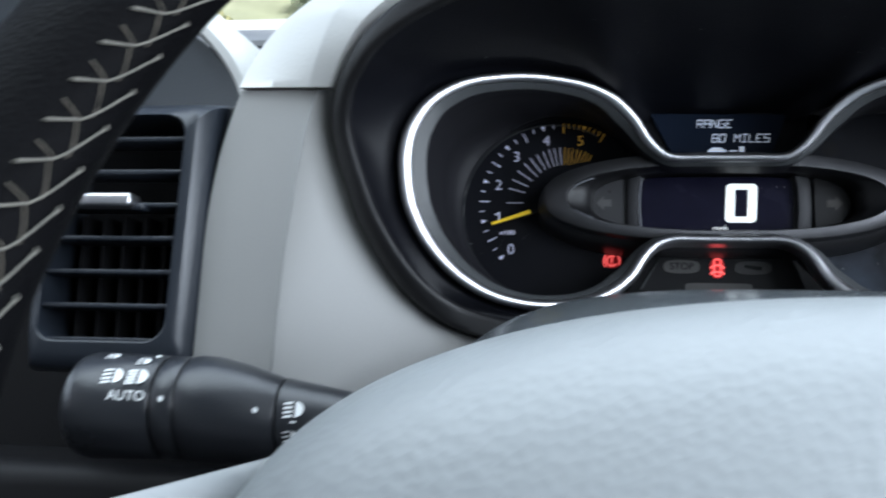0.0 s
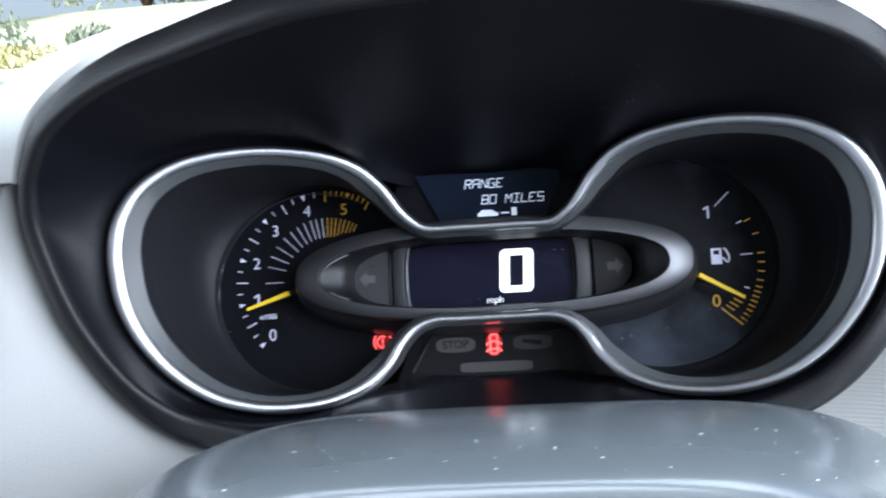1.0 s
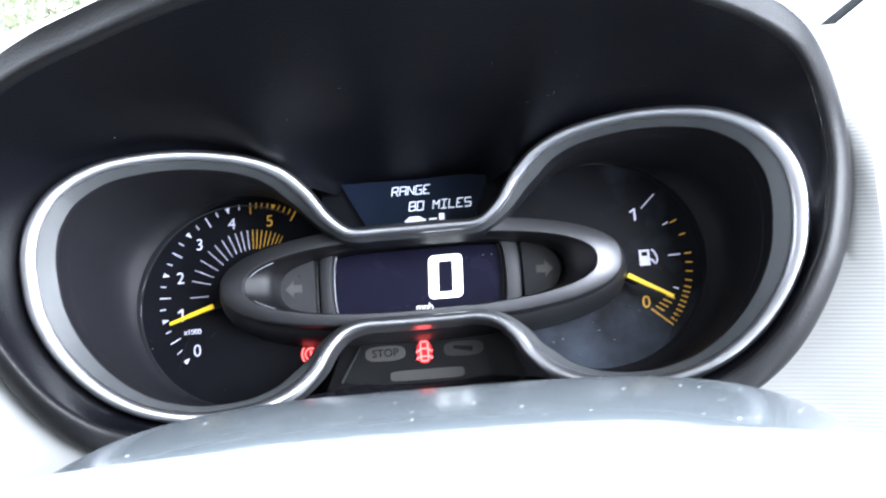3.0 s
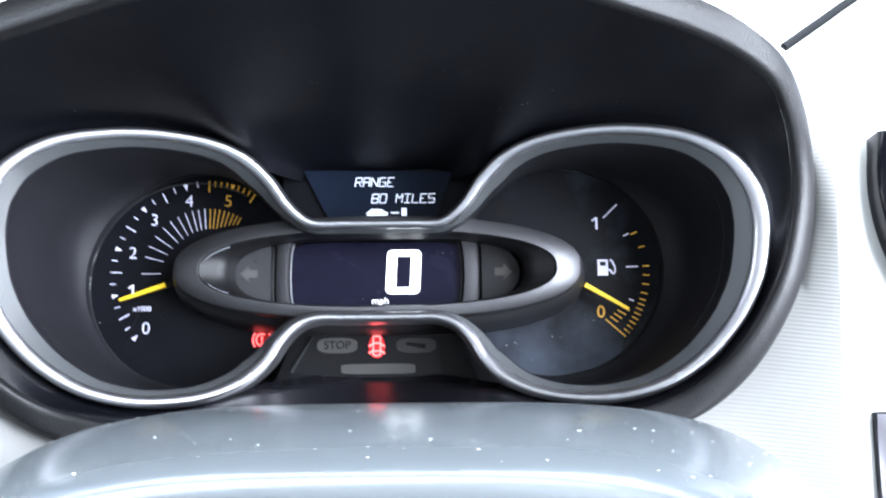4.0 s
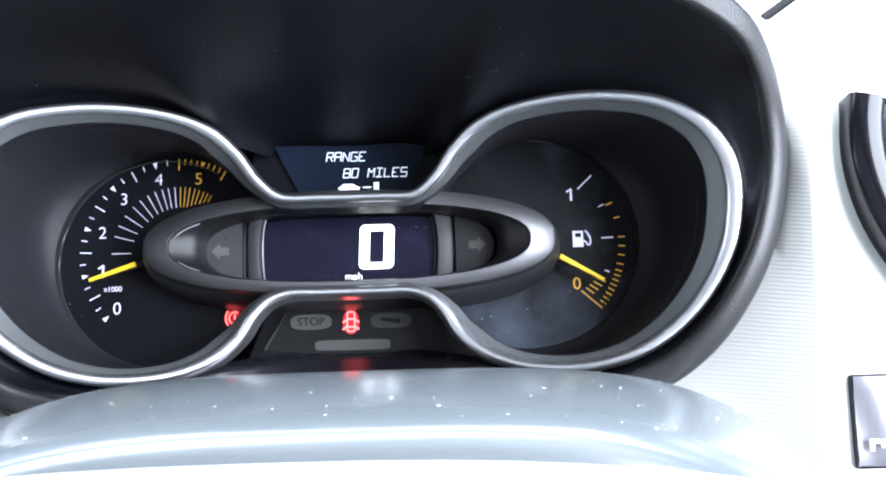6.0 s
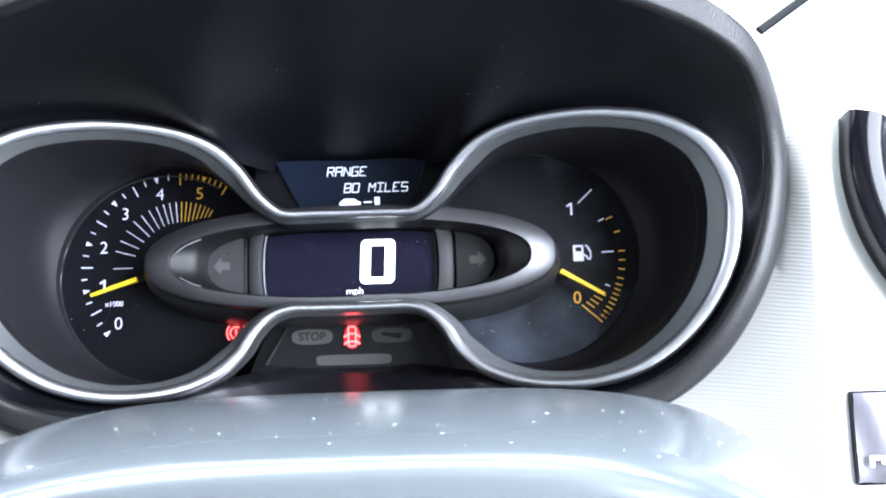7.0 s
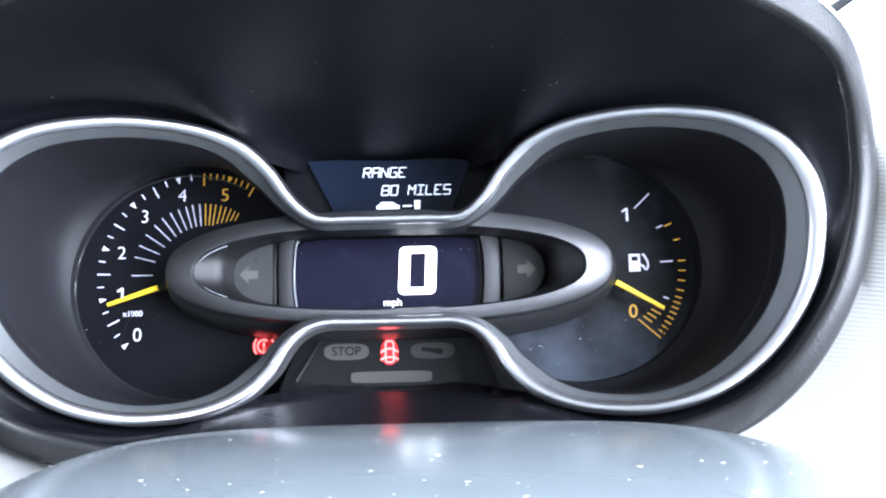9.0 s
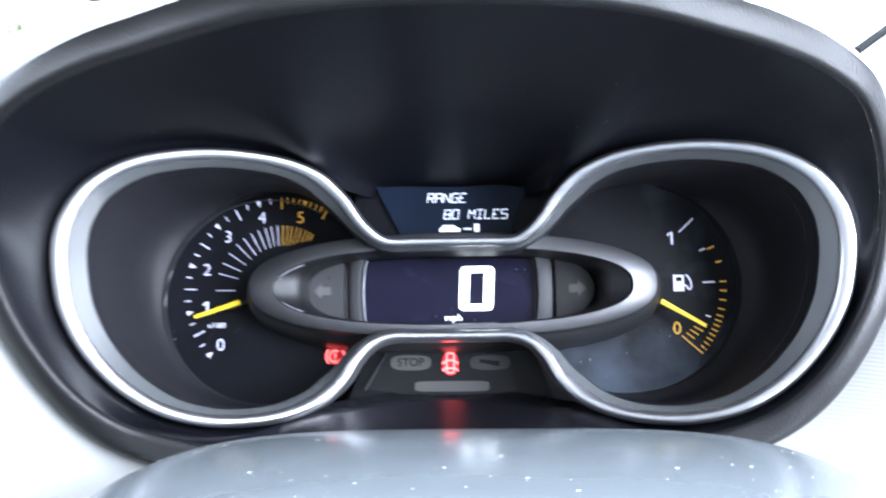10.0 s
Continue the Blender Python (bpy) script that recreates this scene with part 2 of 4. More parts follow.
def tube(path, radius, sides=8, bm=None, ends=True):
    """A round cord along a list of points; radius may be a list."""
    path = [Vector(p) for p in path]
    radii = radius if isinstance(radius, (list, tuple, np.ndarray)) else [radius] * len(path)
    rings, up = [], Vector((0.13, 0.2, 0.97))
    for k, p in enumerate(path):
        d = (path[min(k + 1, len(path) - 1)] - path[max(k - 1, 0)]).normalized()
        side = d.cross(up).normalized()
        other = side.cross(d).normalized()
        rings.append([p + radii[k] * (math.cos(2 * math.pi * j / sides) * side + math.sin(2 * math.pi * j / sides) * other) for j in range(sides)])
    return loft(rings, cap_start=ends, cap_end=ends, bm=bm)


def text(name, words, size, x, z, y, mat, parent, shear=0.0, align="CENTER", width=1.0, bold=0.0, label="", spacing=1.0, face=None):
    """Lettering in the built-in font, standing on the face at (x, z), as a mesh."""
    data = bpy.data.curves.new(name, "FONT")
    data.body, data.size, data.shear, data.align_x, data.align_y = words, size, shear, align, "CENTER"
    data.offset, data.extrude, data.space_character = bold, 0.08, spacing
    tmp = new("lettering", data)
    me = bpy.data.meshes.new_from_object(tmp.evaluated_get(bpy.context.evaluated_depsgraph_get()))
    bpy.data.objects.remove(tmp)
    me.transform(Matrix.Diagonal((width, 1, 1, 1)))
    place = face or Matrix.Translation((x, y, z)) @ Matrix.Rotation(radians(90), 4, "X")
    me.transform(Matrix.Diagonal((0.001, 0.001, 0.001, 1)) @ place)
    me.materials.clear()
    me.materials.append(mat)
    root = parent
    while root.parent:
        root = root.parent
    me.transform(Matrix.Translation(-(W.inverted() @ root.matrix_world).translation))
    ob = new(name, me)
    ob.parent = parent
    return tagged(ob, label)


# ---- hood over the instruments and dashboard ----
# Control points, by halves: hood lip, then its inner edge at the instrument face (x, y, z).
LIP_LEFT = [(0, -166, 98.6), (38, -162, 98), (64, -153, 96.6), (86.3, -142.6, 95), (106.6, -132.5, 93.2), (127, -121, 89), (144.3, -109.4, 82), (155.4, -99, 73.5), (164.7, -86, 62.4),
            (168, -76, 46.5), (162, -69.6, 23.2), (154, -63.5, 3.7), (140.5, -56, -16.5), (125, -51, -29.5), (107.6, -48.5, -36.4), (85.6, -48, -41), (50, -49, -44), (0, -50, -45)]
LIP_RIGHT = [(0, -166, 98.6), (38, -162, 98.6), (61.3, -154, 98.4), (81.4, -141.3, 98.2), (101, -128.3, 97.6), (121.4, -113.7, 95), (139.5, -99.5, 88), (150.6, -85.5, 77.4), (158, -72.5, 63.5),
             (160.4, -66, 46.5), (156.5, -64.6, 25), (150, -63.4, 7.5), (138.7, -60.2, -11), (125.5, -57.2, -24.2), (109.5, -55, -33), (86, -53, -39.5), (50, -51, -44), (0, -50, -45)]
CX = 1.3


def bezel_y(x, z):
    """How far the outer edge of the silver bezel stands off the dials: its lobes bow out towards the driver."""
    u, v = (x - CX) / 100, (z - 27) / 40
    return -24.5 - 3.7 * v - 18.9 * u * u - 5.6 * v * v


FACE_HALF = [(0, -4.5, 74.6), (29, -6.0, 75.0)] + [(x, bezel_y(x, z) + 3, z) for x, z in (
    (45, 72.5), (62, 79.5), (83, 82), (102, 80.5), (120, 75.5), (133, 67), (141.5, 55), (145, 42), (144.5, 27), (140, 11), (124, -11), (109, -21), (92, -26.5), (76, -27), (50, -20))] + [(0, -2.0, -13.0)]


def both_sides(left, right):
    """Round the whole opening: down the left side, then up the right."""
    return [(-x, y, z) for x, y, z in left] + right[-2:0:-1]


N = 272
lip, face_edge = spline(both_sides(LIP_LEFT, LIP_RIGHT), N), spline(both_sides(FACE_HALF, FACE_HALF), N)


hood = thing("instrument_hood", "deep black plastic hood shading the instruments, pale grey shell outside", "instrument hood")
along = np.roll(lip, -3, 0) - np.roll(lip, 3, 0)
inn = np.stack([-along[:, 2], np.zeros(N), along[:, 0]], -1) / np.hypot(along[:, 0], along[:, 2])[:, None]
inn *= np.sign((inn * (np.array([0, 0, 27.0]) - lip)).sum(1).mean())
side_on = np.abs(inn[:, :1])
crown = np.array([0, 1.0, 0]) * (3.5 - np.where(lip[:, 0] < 0, 11.0, 9.0)[:, None] * side_on)
round0, round1 = lip + np.array([0, 13, 0]), lip + inn * 1.0 + np.array([0, 0.2, 0])
soft1, ring1 = lip + inn * 7.0 + crown * 0.97, lip + inn * 8.8 + crown
roll = [lip + inn * a + crown * k for a, k in ((2.4, 0.42), (4.2, 0.72), (5.8, 0.9))]
ring1b = ring1 + inn * 1.2 + np.array([0, 4.0, 0])
part("lip", loft([round0, lip + np.array([0, 2.5, 0]), round1] + roll + [soft1, ring1, ring1 + inn * 0.7 + np.array([0, 0.7, 0]), ring1 + inn * 1.1 + np.array([0, 2.0, 0]), ring1b]), LIP, hood, "charcoal grained front lip of the hood", angle=60)
rest = face_edge - ring1b
inner = [ring1b + np.array([0, 0.02, 0])] + [ring1b + rest * np.array([s * s * 0.55 + s * 0.45, s, s * s * 0.55 + s * 0.45]) for s in (0.2, 0.4, 0.6, 0.8, 0.93, 1.0)]
tuck = face_edge.copy()
tuck[:, [0, 2]] += (np.array([1.0, 27.0]) - tuck[:, [0, 2]]) * 0.03
tuck[:, 1] += 5
inner.append(tuck)
tuck_in = face_edge.copy()
tuck_in[:, [0, 2]] += (np.array([1.0, 27.0]) - tuck_in[:, [0, 2]]) * 0.10
tuck_in[:, 1] += 13
inner.append(tuck_in)
low = (face_edge[:, 2] < -8) & (np.abs(face_edge[:, 0]) < 62)
first = int(np.argmax(low))
count = int(low.sum())
at_sill = [(first + k) % N for k in range(count)]
above = [(first + count - 1 + k) % N for k in range(N - count + 2)]
part("liner", loft([np.array(r)[above] for r in inner], closed=False), LINER, hood, "black grained inner liner", angle=60)
part("sill", loft([np.array(r)[at_sill] for r in inner], closed=False), SILL, hood, "glossy black sill under the warning lights", angle=60)

# Outer shell: from the lip a narrow band, then a face that climbs back to the top of the dashboard.
SHELL_HALF = [(0, 70, 172), (50, 68, 172), (95, 66, 170), (150, 60, 165), (192, 35, 150), (207, 0, 131), (210, -33, 106), (210, -60, 82), (209, -76, 66)]
SHELL_RIGHT = [(0, 70, 172), (50, 68, 172), (95, 66, 170), (138, 60, 163), (165, 42, 146), (177, 12, 128), (181, -18, 112), (178, -46, 98)]
TOP = 9


def half_rings(points, side):
    return np.array([(side * x, y, z) for x, y, z in points], float)


for side in (-1, 1):
    a = half_rings(LIP_LEFT[:TOP] if side < 0 else LIP_RIGHT[:TOP - 1], side)
    b = half_rings(SHELL_HALF if side < 0 else SHELL_RIGHT, side)
    n = 60
    lo, hi = spline(a, n, False), spline(b, n, False)
    out = np.stack([np.sign(side) * np.ones(n), np.zeros(n), np.ones(n)], -1)
    fade = np.clip((n - 1 - np.arange(n)) / 14, 0, 1)[:, None]
    if side > 0:
        fade = fade * np.clip((38 - np.arange(n)) / 14, 0, 1)[:, None]
    c1 = lo + np.array([0, 4, 0])
    c2 = lo + (hi - lo) * 0.05 + fade * np.array([0, -1.5, 1.0])
    c3 = lo + (hi - lo) * 0.24 + fade * np.array([0, -9, 3.0])
    c4 = lo + (hi - lo) * 0.27 + fade * np.array([0, -8, 4.0])
    c5 = lo + (hi - lo) * 0.65 + fade * np.array([0, -4, 7.0])
    back = hi + np.array([0, 45, 6])
    far = hi * np.array([1.0, 0, 0.9]) + np.array([0, 330, 6.0])
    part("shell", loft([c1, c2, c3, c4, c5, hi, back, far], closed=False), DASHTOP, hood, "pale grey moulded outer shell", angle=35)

dash = thing("dashboard", "pale grey moulded plastic dashboard fascia with fine ribs", "dashboard", kind="structure")
FASCIA_HALF = [(209, -74, 65.2), (216, -74, 40), (220.5, -74, 10), (222, -74, -25), (222.5, -74, -62), (218, -70, -82), (200, -62, -91), (150, -60, -96), (80, -57, -99), (0, -57, -100)]
CREASE_HALF = [(173, -79, 63.6), (178, -79, 42), (181.5, -79, 15), (184.5, -79, -15), (186, -79, -48), (185, -77, -72), (170, -68, -83), (130, -64, -88), (70, -62, -90), (0, -62, -91)]
a, b, c = half_rings(LIP_LEFT[TOP - 1:], -1), half_rings(FASCIA_HALF, -1), half_rings(CREASE_HALF, -1)
a[0] = (-166, -85, 64.5)
n = 64
r0, r1, r2 = spline(a, n, False) + np.array([0, 9, 0]), spline(c, n, False), spline(b, n, False)
k = r1 - r0
rings = [r0 + np.array([0, 4, 0]), r0 + k * 0.02, r0 + k * 0.5 + np.array([0, 1.2, 0]), r0 + k * 0.95, r1 + np.array([0, -1.1, 0]), r1 + (r2 - r1) * 0.06, r1 + (r2 - r1) * 0.55, r2 + np.array([0, 0.6, 0]), r2 + np.array([-2.0, 5, 0])]
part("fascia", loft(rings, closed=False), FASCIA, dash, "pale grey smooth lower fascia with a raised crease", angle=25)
# door side: a ribbed strip along the hood's lip, then a smooth panel that turns away to the door
edge = spline(LIP_RIGHT[6:-1], n, False)
fold = spline([(167, -72, 97), (168.5, -69, 78), (168, -66.5, 60), (166.5, -66, 36), (165.5, -66, 10), (164, -66, -20), (161.5, -66, -48), (158, -66, -74), (140, -64, -92), (90, -60, -98), (40, -58, -100)], n, False)
part("fascia", loft([edge + np.array([0, 12, 0]), edge + np.array([0.3, 6.5, 0]), edge + (fold - edge) * 0.3 + np.array([0, 4.2, 0]), edge + (fold - edge) * 0.93 + np.array([0, 0.4, 0]), fold + np.array([0.6, 0.1, 0])], closed=False), DASH, dash, "pale grey ribbed strip beside the hood", angle=50)
back_off = np.clip((fold[:, 2] - 62) / 30, 0, 1) ** 1.5
turn_off = lambda dx, dy, rise: fold + np.array([dx, dy, 0]) + np.stack([0 * back_off, 70 * back_off * rise, 31 * back_off * rise], -1)  # noqa: E731
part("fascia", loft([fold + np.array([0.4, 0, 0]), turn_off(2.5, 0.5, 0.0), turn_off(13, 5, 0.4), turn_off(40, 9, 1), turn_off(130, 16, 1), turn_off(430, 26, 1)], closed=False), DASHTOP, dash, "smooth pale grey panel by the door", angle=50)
part("shadow_gap", box(bmesh.new(), -209, -167, -73, -30, 64.3, 64.9), SEAM, dash, "dark seam between upper and lower fascia")
part("knee_panel", box(bmesh.new(), -1330, 600, -48, 250, -520, -96, 12), BLACK, dash, "dark lower dashboard")
part("dash_core", box(bmesh.new(), -1330, -206, 40, 330, -400, 95, 10), BLACK, dash, "dark body of the dashboard behind the vents")
part("dash_top", box(bmesh.new(), -1330, 600, 300, 405, -100, 224, 8), BLACK, dash, "dark tray below the windscreen")
part("screen_ledge", loft([[(x, 296, 222), (x, 294, 226), (x, 298, 230), (x, 402, 277), (x, 412, 281), (x, 412, 222)] for x in (-1330, 600)], cap_start=True, cap_end=True), TRAY, dash, "grey ledge sloping up to the windscreen", angle=25)
part("screen_seal", box(bmesh.new(), -1330, 600, 408, 440, 276, 291, 4), DASHTOP, dash, "pale edge of the scuttle under the windscreen")

# ---- instrument cluster ----
cluster = thing("instrument_cluster", "van instrument cluster with two dials and lit digital speed", "instrument cluster")
# Outer edge of the bezel, right half, from the top of the waist round to its foot (x from the middle, z).
OUTER_HALF = [(0, 48.2), (13.9, 48.2), (20.6, 48.0), (26.4, 48.9), (33.1, 54.7), (39.8, 64.0), (49, 72), (62.7, 77.1), (82, 79), (100.1, 77.6), (117.1, 73.1), (130.7, 64.4), (138.8, 53.2),
              (142.1, 41.8), (142.1, 29.7), (139.6, 16.7), (132.7, 2.7), (121.5, -10.1), (107.2, -19.4), (91.4, -23.9), (75.8, -24.4), (61.2, -22.1), (48.7, -16.6), (39.8, -8.5), (34.8, -0.3), (29.5, 5.2), (22.7, 7.5), (14, 7.6), (0, 7.6)]
crest = np.array([(CX - x, z) for x, z in OUTER_HALF] + [(CX + x, z) for x, z in OUTER_HALF[-2:0:-1]])
crest = even(spline(crest, 900), 420)


def normals(curve):
    t = np.roll(curve, -1, 0) - np.roll(curve, 1, 0)
    t /= np.linalg.norm(t, axis=1)[:, None]
    return np.stack([t[:, 1], -t[:, 0]], -1)


out = normals(crest)
if ((crest + out)[:, 0] ** 2).sum() < (crest[:, 0] ** 2).sum():
    out = -out
lobe = np.clip((np.abs(crest[:, 0] - CX) - 24) / 26, 0, 1)
lobe = lobe * lobe * (3 - 2 * lobe)


crest = crest - out * 2.5
wide = lobe * (0.22 + 0.78 * np.abs(out[:, 0]) ** 1.6)
depth = np.array([bezel_y(x, z) for x, z in crest])


def bezel_ring(a, b, dy):
    """A ring beside the crest, a outwards plus b times the local width, dy behind the outer edge."""
    p = crest + out * (a + b * wide)[:, None]
    return [(x, y + dy, z) for (x, z), y in zip(p, depth)]


rings = [bezel_ring(2.4, 0, 12), bezel_ring(2.6, 0, 2.6), bezel_ring(2.5, 0, 0.4), bezel_ring(2.1, 0, -1.5), bezel_ring(1.4, 0, -2.7), bezel_ring(0.5, -0.1, -3.0), bezel_ring(-0.5, -0.6, -2.8), bezel_ring(-1.2, -1.3, -2.0), bezel_ring(-1.6, -1.9, -1.1), bezel_ring(-1.7, -2.0, -0.2)]
bezel = part("bezel", loft(rings), SILVER, cluster, "continuous satin silver bezel round both dials", angle=60)
part("inner_slope", loft([bezel_ring(-1.65, -1.95, -0.5), bezel_ring(-2.6, -6.0, 2.6), bezel_ring(-2.8, -6.5, 3.2)]), SLOPE, bezel, "grey inner slope of the bezel", angle=25)
part("inner_step", loft([bezel_ring(-2.8, -6.5, 3.2), bezel_ring(-3.0, -6.8, 4.4), bezel_ring(-3.2, -7.0, 15)]), WELL, bezel, "black inner step of the bezel", angle=25)
inner_edge = np.array([(x, y, z) for x, y, z in bezel_ring(-3.05, -6.9, 5.0)])

POD_Z, POD_A, POD_B = 30.2, 82.0, 20.6


def in_pod(x, z, grow=0.0):
    return (abs(x - CX) / (POD_A + grow)) ** 2.4 + (abs(z - POD_Z) / (POD_B + grow)) ** 2.4 < 1


def reach(cx, cz, r, cx2, cz2, r2):
    """Distance from (cx, cz) to the outline of two overlapping discs, by angle."""
    dx, dz = cx2 - cx, cz2 - cz
    def at(t):
        along_, off = dx * math.cos(t) + dz * math.sin(t), dx * math.sin(t) - dz * math.cos(t)
        return max(r, along_ + math.sqrt(max(0.0, r2 * r2 - off * off)))
    return at


def dial_well(side, cx, cz, radius):
    """The funnel from one lobe of the bezel down to its dial, open where the centre pod stands."""
    pts = [p for p in inner_edge if (p[0] - CX) * side > 24]
    ang = lambda p: math.atan2(p[2] - cz, (p[0] - cx))  # noqa: E731
    pts = np.array(sorted(pts, key=ang))
    a = np.array([ang(p) for p in pts])
    grid = np.linspace(-math.pi, math.pi, 160, endpoint=False)
    rr = np.interp(grid, a, np.hypot(pts[:, 0] - cx, pts[:, 2] - cz), period=2 * math.pi)
    ee = np.interp(grid, a, pts[:, 1], period=2 * math.pi)
    ring = lambda k, w, y=0.0, add=0.0: [(cx + math.cos(t) * ((1 - k) * q + k * radius(t) + add), e * (1 - w) + y, cz + math.sin(t) * ((1 - k) * q + k * radius(t) + add)) for t, q, e in zip(grid, rr, ee)]  # noqa: E731
    bm = loft([ring(0, 0), ring(0.02, 0.2), ring(0.05, 0.42), ring(0.09, 0.6), ring(0.15, 0.735), ring(0.23, 0.82), ring(0.34, 0.88), ring(0.5, 0.928), ring(0.7, 0.963), ring(0.93, 0.993), ring(1, 1, 1.2, 0.8), ring(1, 1, 2.0, 0.2), ring(1, 1, 5.2, 0)])
    dead = [f for f in bm.faces if in_pod(f.calc_center_median().x, f.calc_center_median().z, -3) or (f.calc_center_median().x - CX) * side < 30 and 12 < f.calc_center_median().z < 38]
    bmesh.ops.delete(bm, geom=dead, context="FACES")
    return bm


TX, TZ, FX, FZ = -72.0, 31.0, 72.5, 31.5
tacho_edge, fuel_edge = reach(-77, 27, 43.1, TX, TZ, 43.0), reach(75.5, 31.5, 43.5, FX, FZ, 44.0)
disc = lambda cx, cz, edge: [(cx + (edge(t) + 0.2) * math.cos(t), cz + (edge(t) + 0.2) * math.sin(t)) for t in np.linspace(0, 2 * math.pi, 120, endpoint=False)]  # noqa: E731
tacho = part("rev_counter", plate(disc(-77, 27, tacho_edge), 5.0, 7.0), DIAL, cluster, "black rev counter dial with white and amber scale")
part("dial_well", dial_well(-1, -77, 27, tacho_edge), WELL, tacho, "black conical dial surround", angle=50)
fuel = part("fuel_gauge", plate(disc(75.5, 31.5, fuel_edge), 5.0, 7.0), DUSTY_SHEEN, cluster, "black fuel gauge dial with amber scale near empty")
part("dial_well", dial_well(1, 75.5, 31.5, fuel_edge), WELL, fuel, "black conical dial surround", angle=50)


def polar(cx, cz, r, deg):
    return (cx + r * math.cos(radians(deg)), cz + r * math.sin(radians(deg)))


def tick(name, cx, cz, r0, r1, deg, w, mat, parent, w1=None):
    part(name, bar(bmesh.new(), polar(cx, cz, r0, deg), polar(cx, cz, r1, deg), w, 4.75, 5.1, w1), mat, parent, smooth=False)


AMBER_FROM = 4.4
for k in range(0, 45):
    v = k / 8
    if k % 2 and v < 4.5:
        continue
    if v > 5.51:
        break
    deg = 222 - 29.4 * v
    mat = YELLOW if v > AMBER_FROM else WHITE
    if abs(v - round(v)) < 0.01:
        bm = bar(bmesh.new(), polar(TX, TZ, 37.6, deg), polar(TX, TZ, 40.2, deg), 0.15, 4.75, 5.1, 1.9)
        part("tick", bm, mat, tacho, smooth=False)
    elif abs(v * 2 - round(v * 2)) < 0.01:
        tick("tick", TX, TZ, 35.6, 40.4, deg, 0.44, mat, tacho)
    else:
        tick("tick", TX, TZ, 38.0, 40.4, deg, 0.4, mat, tacho)
FAN = (180, 165, 155.3, 145.3, 135.3, 127.2, 119.6, 112.7, 106.3, 100.9, 95.2, 90.2, 86, 81.8, 77.3, 73.2, 68.9, 65.1, 61.5)
for k, deg in enumerate(FAN):
    outer = 28.2 - 0.05 * k - (0.06 * max(0, k - 13))
    length = 8.0 + 0.3 * min(k, 4) - 0.09 * max(0, k - 4) - 0.9 * max(0, k - 13)
    tick("scale_line", -71, 31.7, outer - length, outer, deg, 0.29, YELLOW if k > 10 else WHITE, tacho)
tick("scale_line", TX, TZ, 22.0, 25.6, 222, 0.5, FAINT, tacho)
NUM_R = 32.6


def numeral_one(x, z, h, mat, parent):
    bm = bar(bmesh.new(), (x + 0.55, z - h / 2), (x + 0.55, z + h / 2), 0.85, 4.75, 5.05)
    bar(bm, (x + 0.6, z + h * 0.47), (x - 1.35, z + h * 0.22), 0.75, 4.78, 5.08)
    part("numeral", bm, mat, parent, smooth=False)


for v, dx, dz in ((0, -0.4, -0.6), (1, 0.6, 0.5), (2, 0, 0), (3, 0, 0), (4, 0, 0), (5, 0, 0)):
    x, z = polar(TX, TZ, NUM_R, 222 - 29.4 * v)
    if v == 1:
        numeral_one(x + dx, z + dz, 5.4, WHITE, tacho)
        continue
    text("numeral", str(v), 7.2, x + dx, z + dz, 5.0, YELLOW if v == 5 else WHITE, tacho, bold=-0.06)
text("scale_factor", "x1000", 3.0, -98.5, 16.9, 5.0, WHITE, tacho, bold=0.03)

part("pointer", bar(bmesh.new(), (-87.0, 25.9), (-105.4, 19.8), 1.8, -4.2, -2.6, 1.1), NEEDLE, tacho, "yellow lit pointer", smooth=False)
part("pointer_arm", bar(bmesh.new(), polar(TX, TZ, 10, 200), polar(TX, TZ, 20, 200), 2.4, -2.5, 1.0, 2.0), BLACK, tacho, smooth=False)
part("pointer", bar(bmesh.new(), (86.2, 24.3), (103.8, 14.1), 1.8, -4.2, -2.6, 1.1), NEEDLE, fuel, "yellow lit pointer", smooth=False)
part("pointer_arm", bar(bmesh.new(), polar(FX, FZ, 8, -30), polar(FX, FZ, 20, -30), 2.4, -2.5, 1.0, 2.0), BLACK, fuel, smooth=False)

tick("tick", FX, FZ, 32.6, 41.0, 43.6, 0.5, WHITE, fuel)
tick("tick", FX, FZ, 35.0, 37.6, 24.5, 0.5, WHITE, fuel)
tick("tick", FX, FZ, 38.2, 41.2, 23.4, 0.5, YELLOW, fuel)
tick("tick", FX, FZ, 39.4, 42.0, 14.0, 0.5, YELLOW, fuel)
tick("tick", FX, FZ, 32.6, 37.6, 2.2, 0.55, WHITE, fuel)
for deg in (2.2, -3.2, -8.6, -14, -18, -21, -24, -27, -30, -33, -36, -39, -42):
    tick("tick", FX, FZ, 39.6, 42.4, deg, 0.5, YELLOW, fuel)
tick("tick", FX, FZ, 35.5, 37.6, -20.5, 0.55, WHITE, fuel)
for deg, r0 in ((-27.5, 33.5), (-31, 33), (-34.5, 32.4), (-38, 31.8), (-42, 31.0)):
    tick("tick", FX, FZ, r0, r0 + (4 if deg > -40 else 9), deg, 0.5, YELLOW, fuel)
numeral_one(92.6, 51.6, 5.2, WHITE, fuel)
text("numeral", "0", 7.2, 93.8, 13.6, 5.0, YELLOW, fuel, bold=0.04)
bm = box(bmesh.new(), 93.0, 97.4, 4.7, 5.2, 29.2, 36.0)
part("pump_symbol", bm, WHITE, fuel, "white fuel pump symbol", smooth=False)
part("pump_window", box(bmesh.new(), 94.0, 96.4, 4.4, 4.65, 33.3, 35.0), DIAL, fuel, smooth=False)
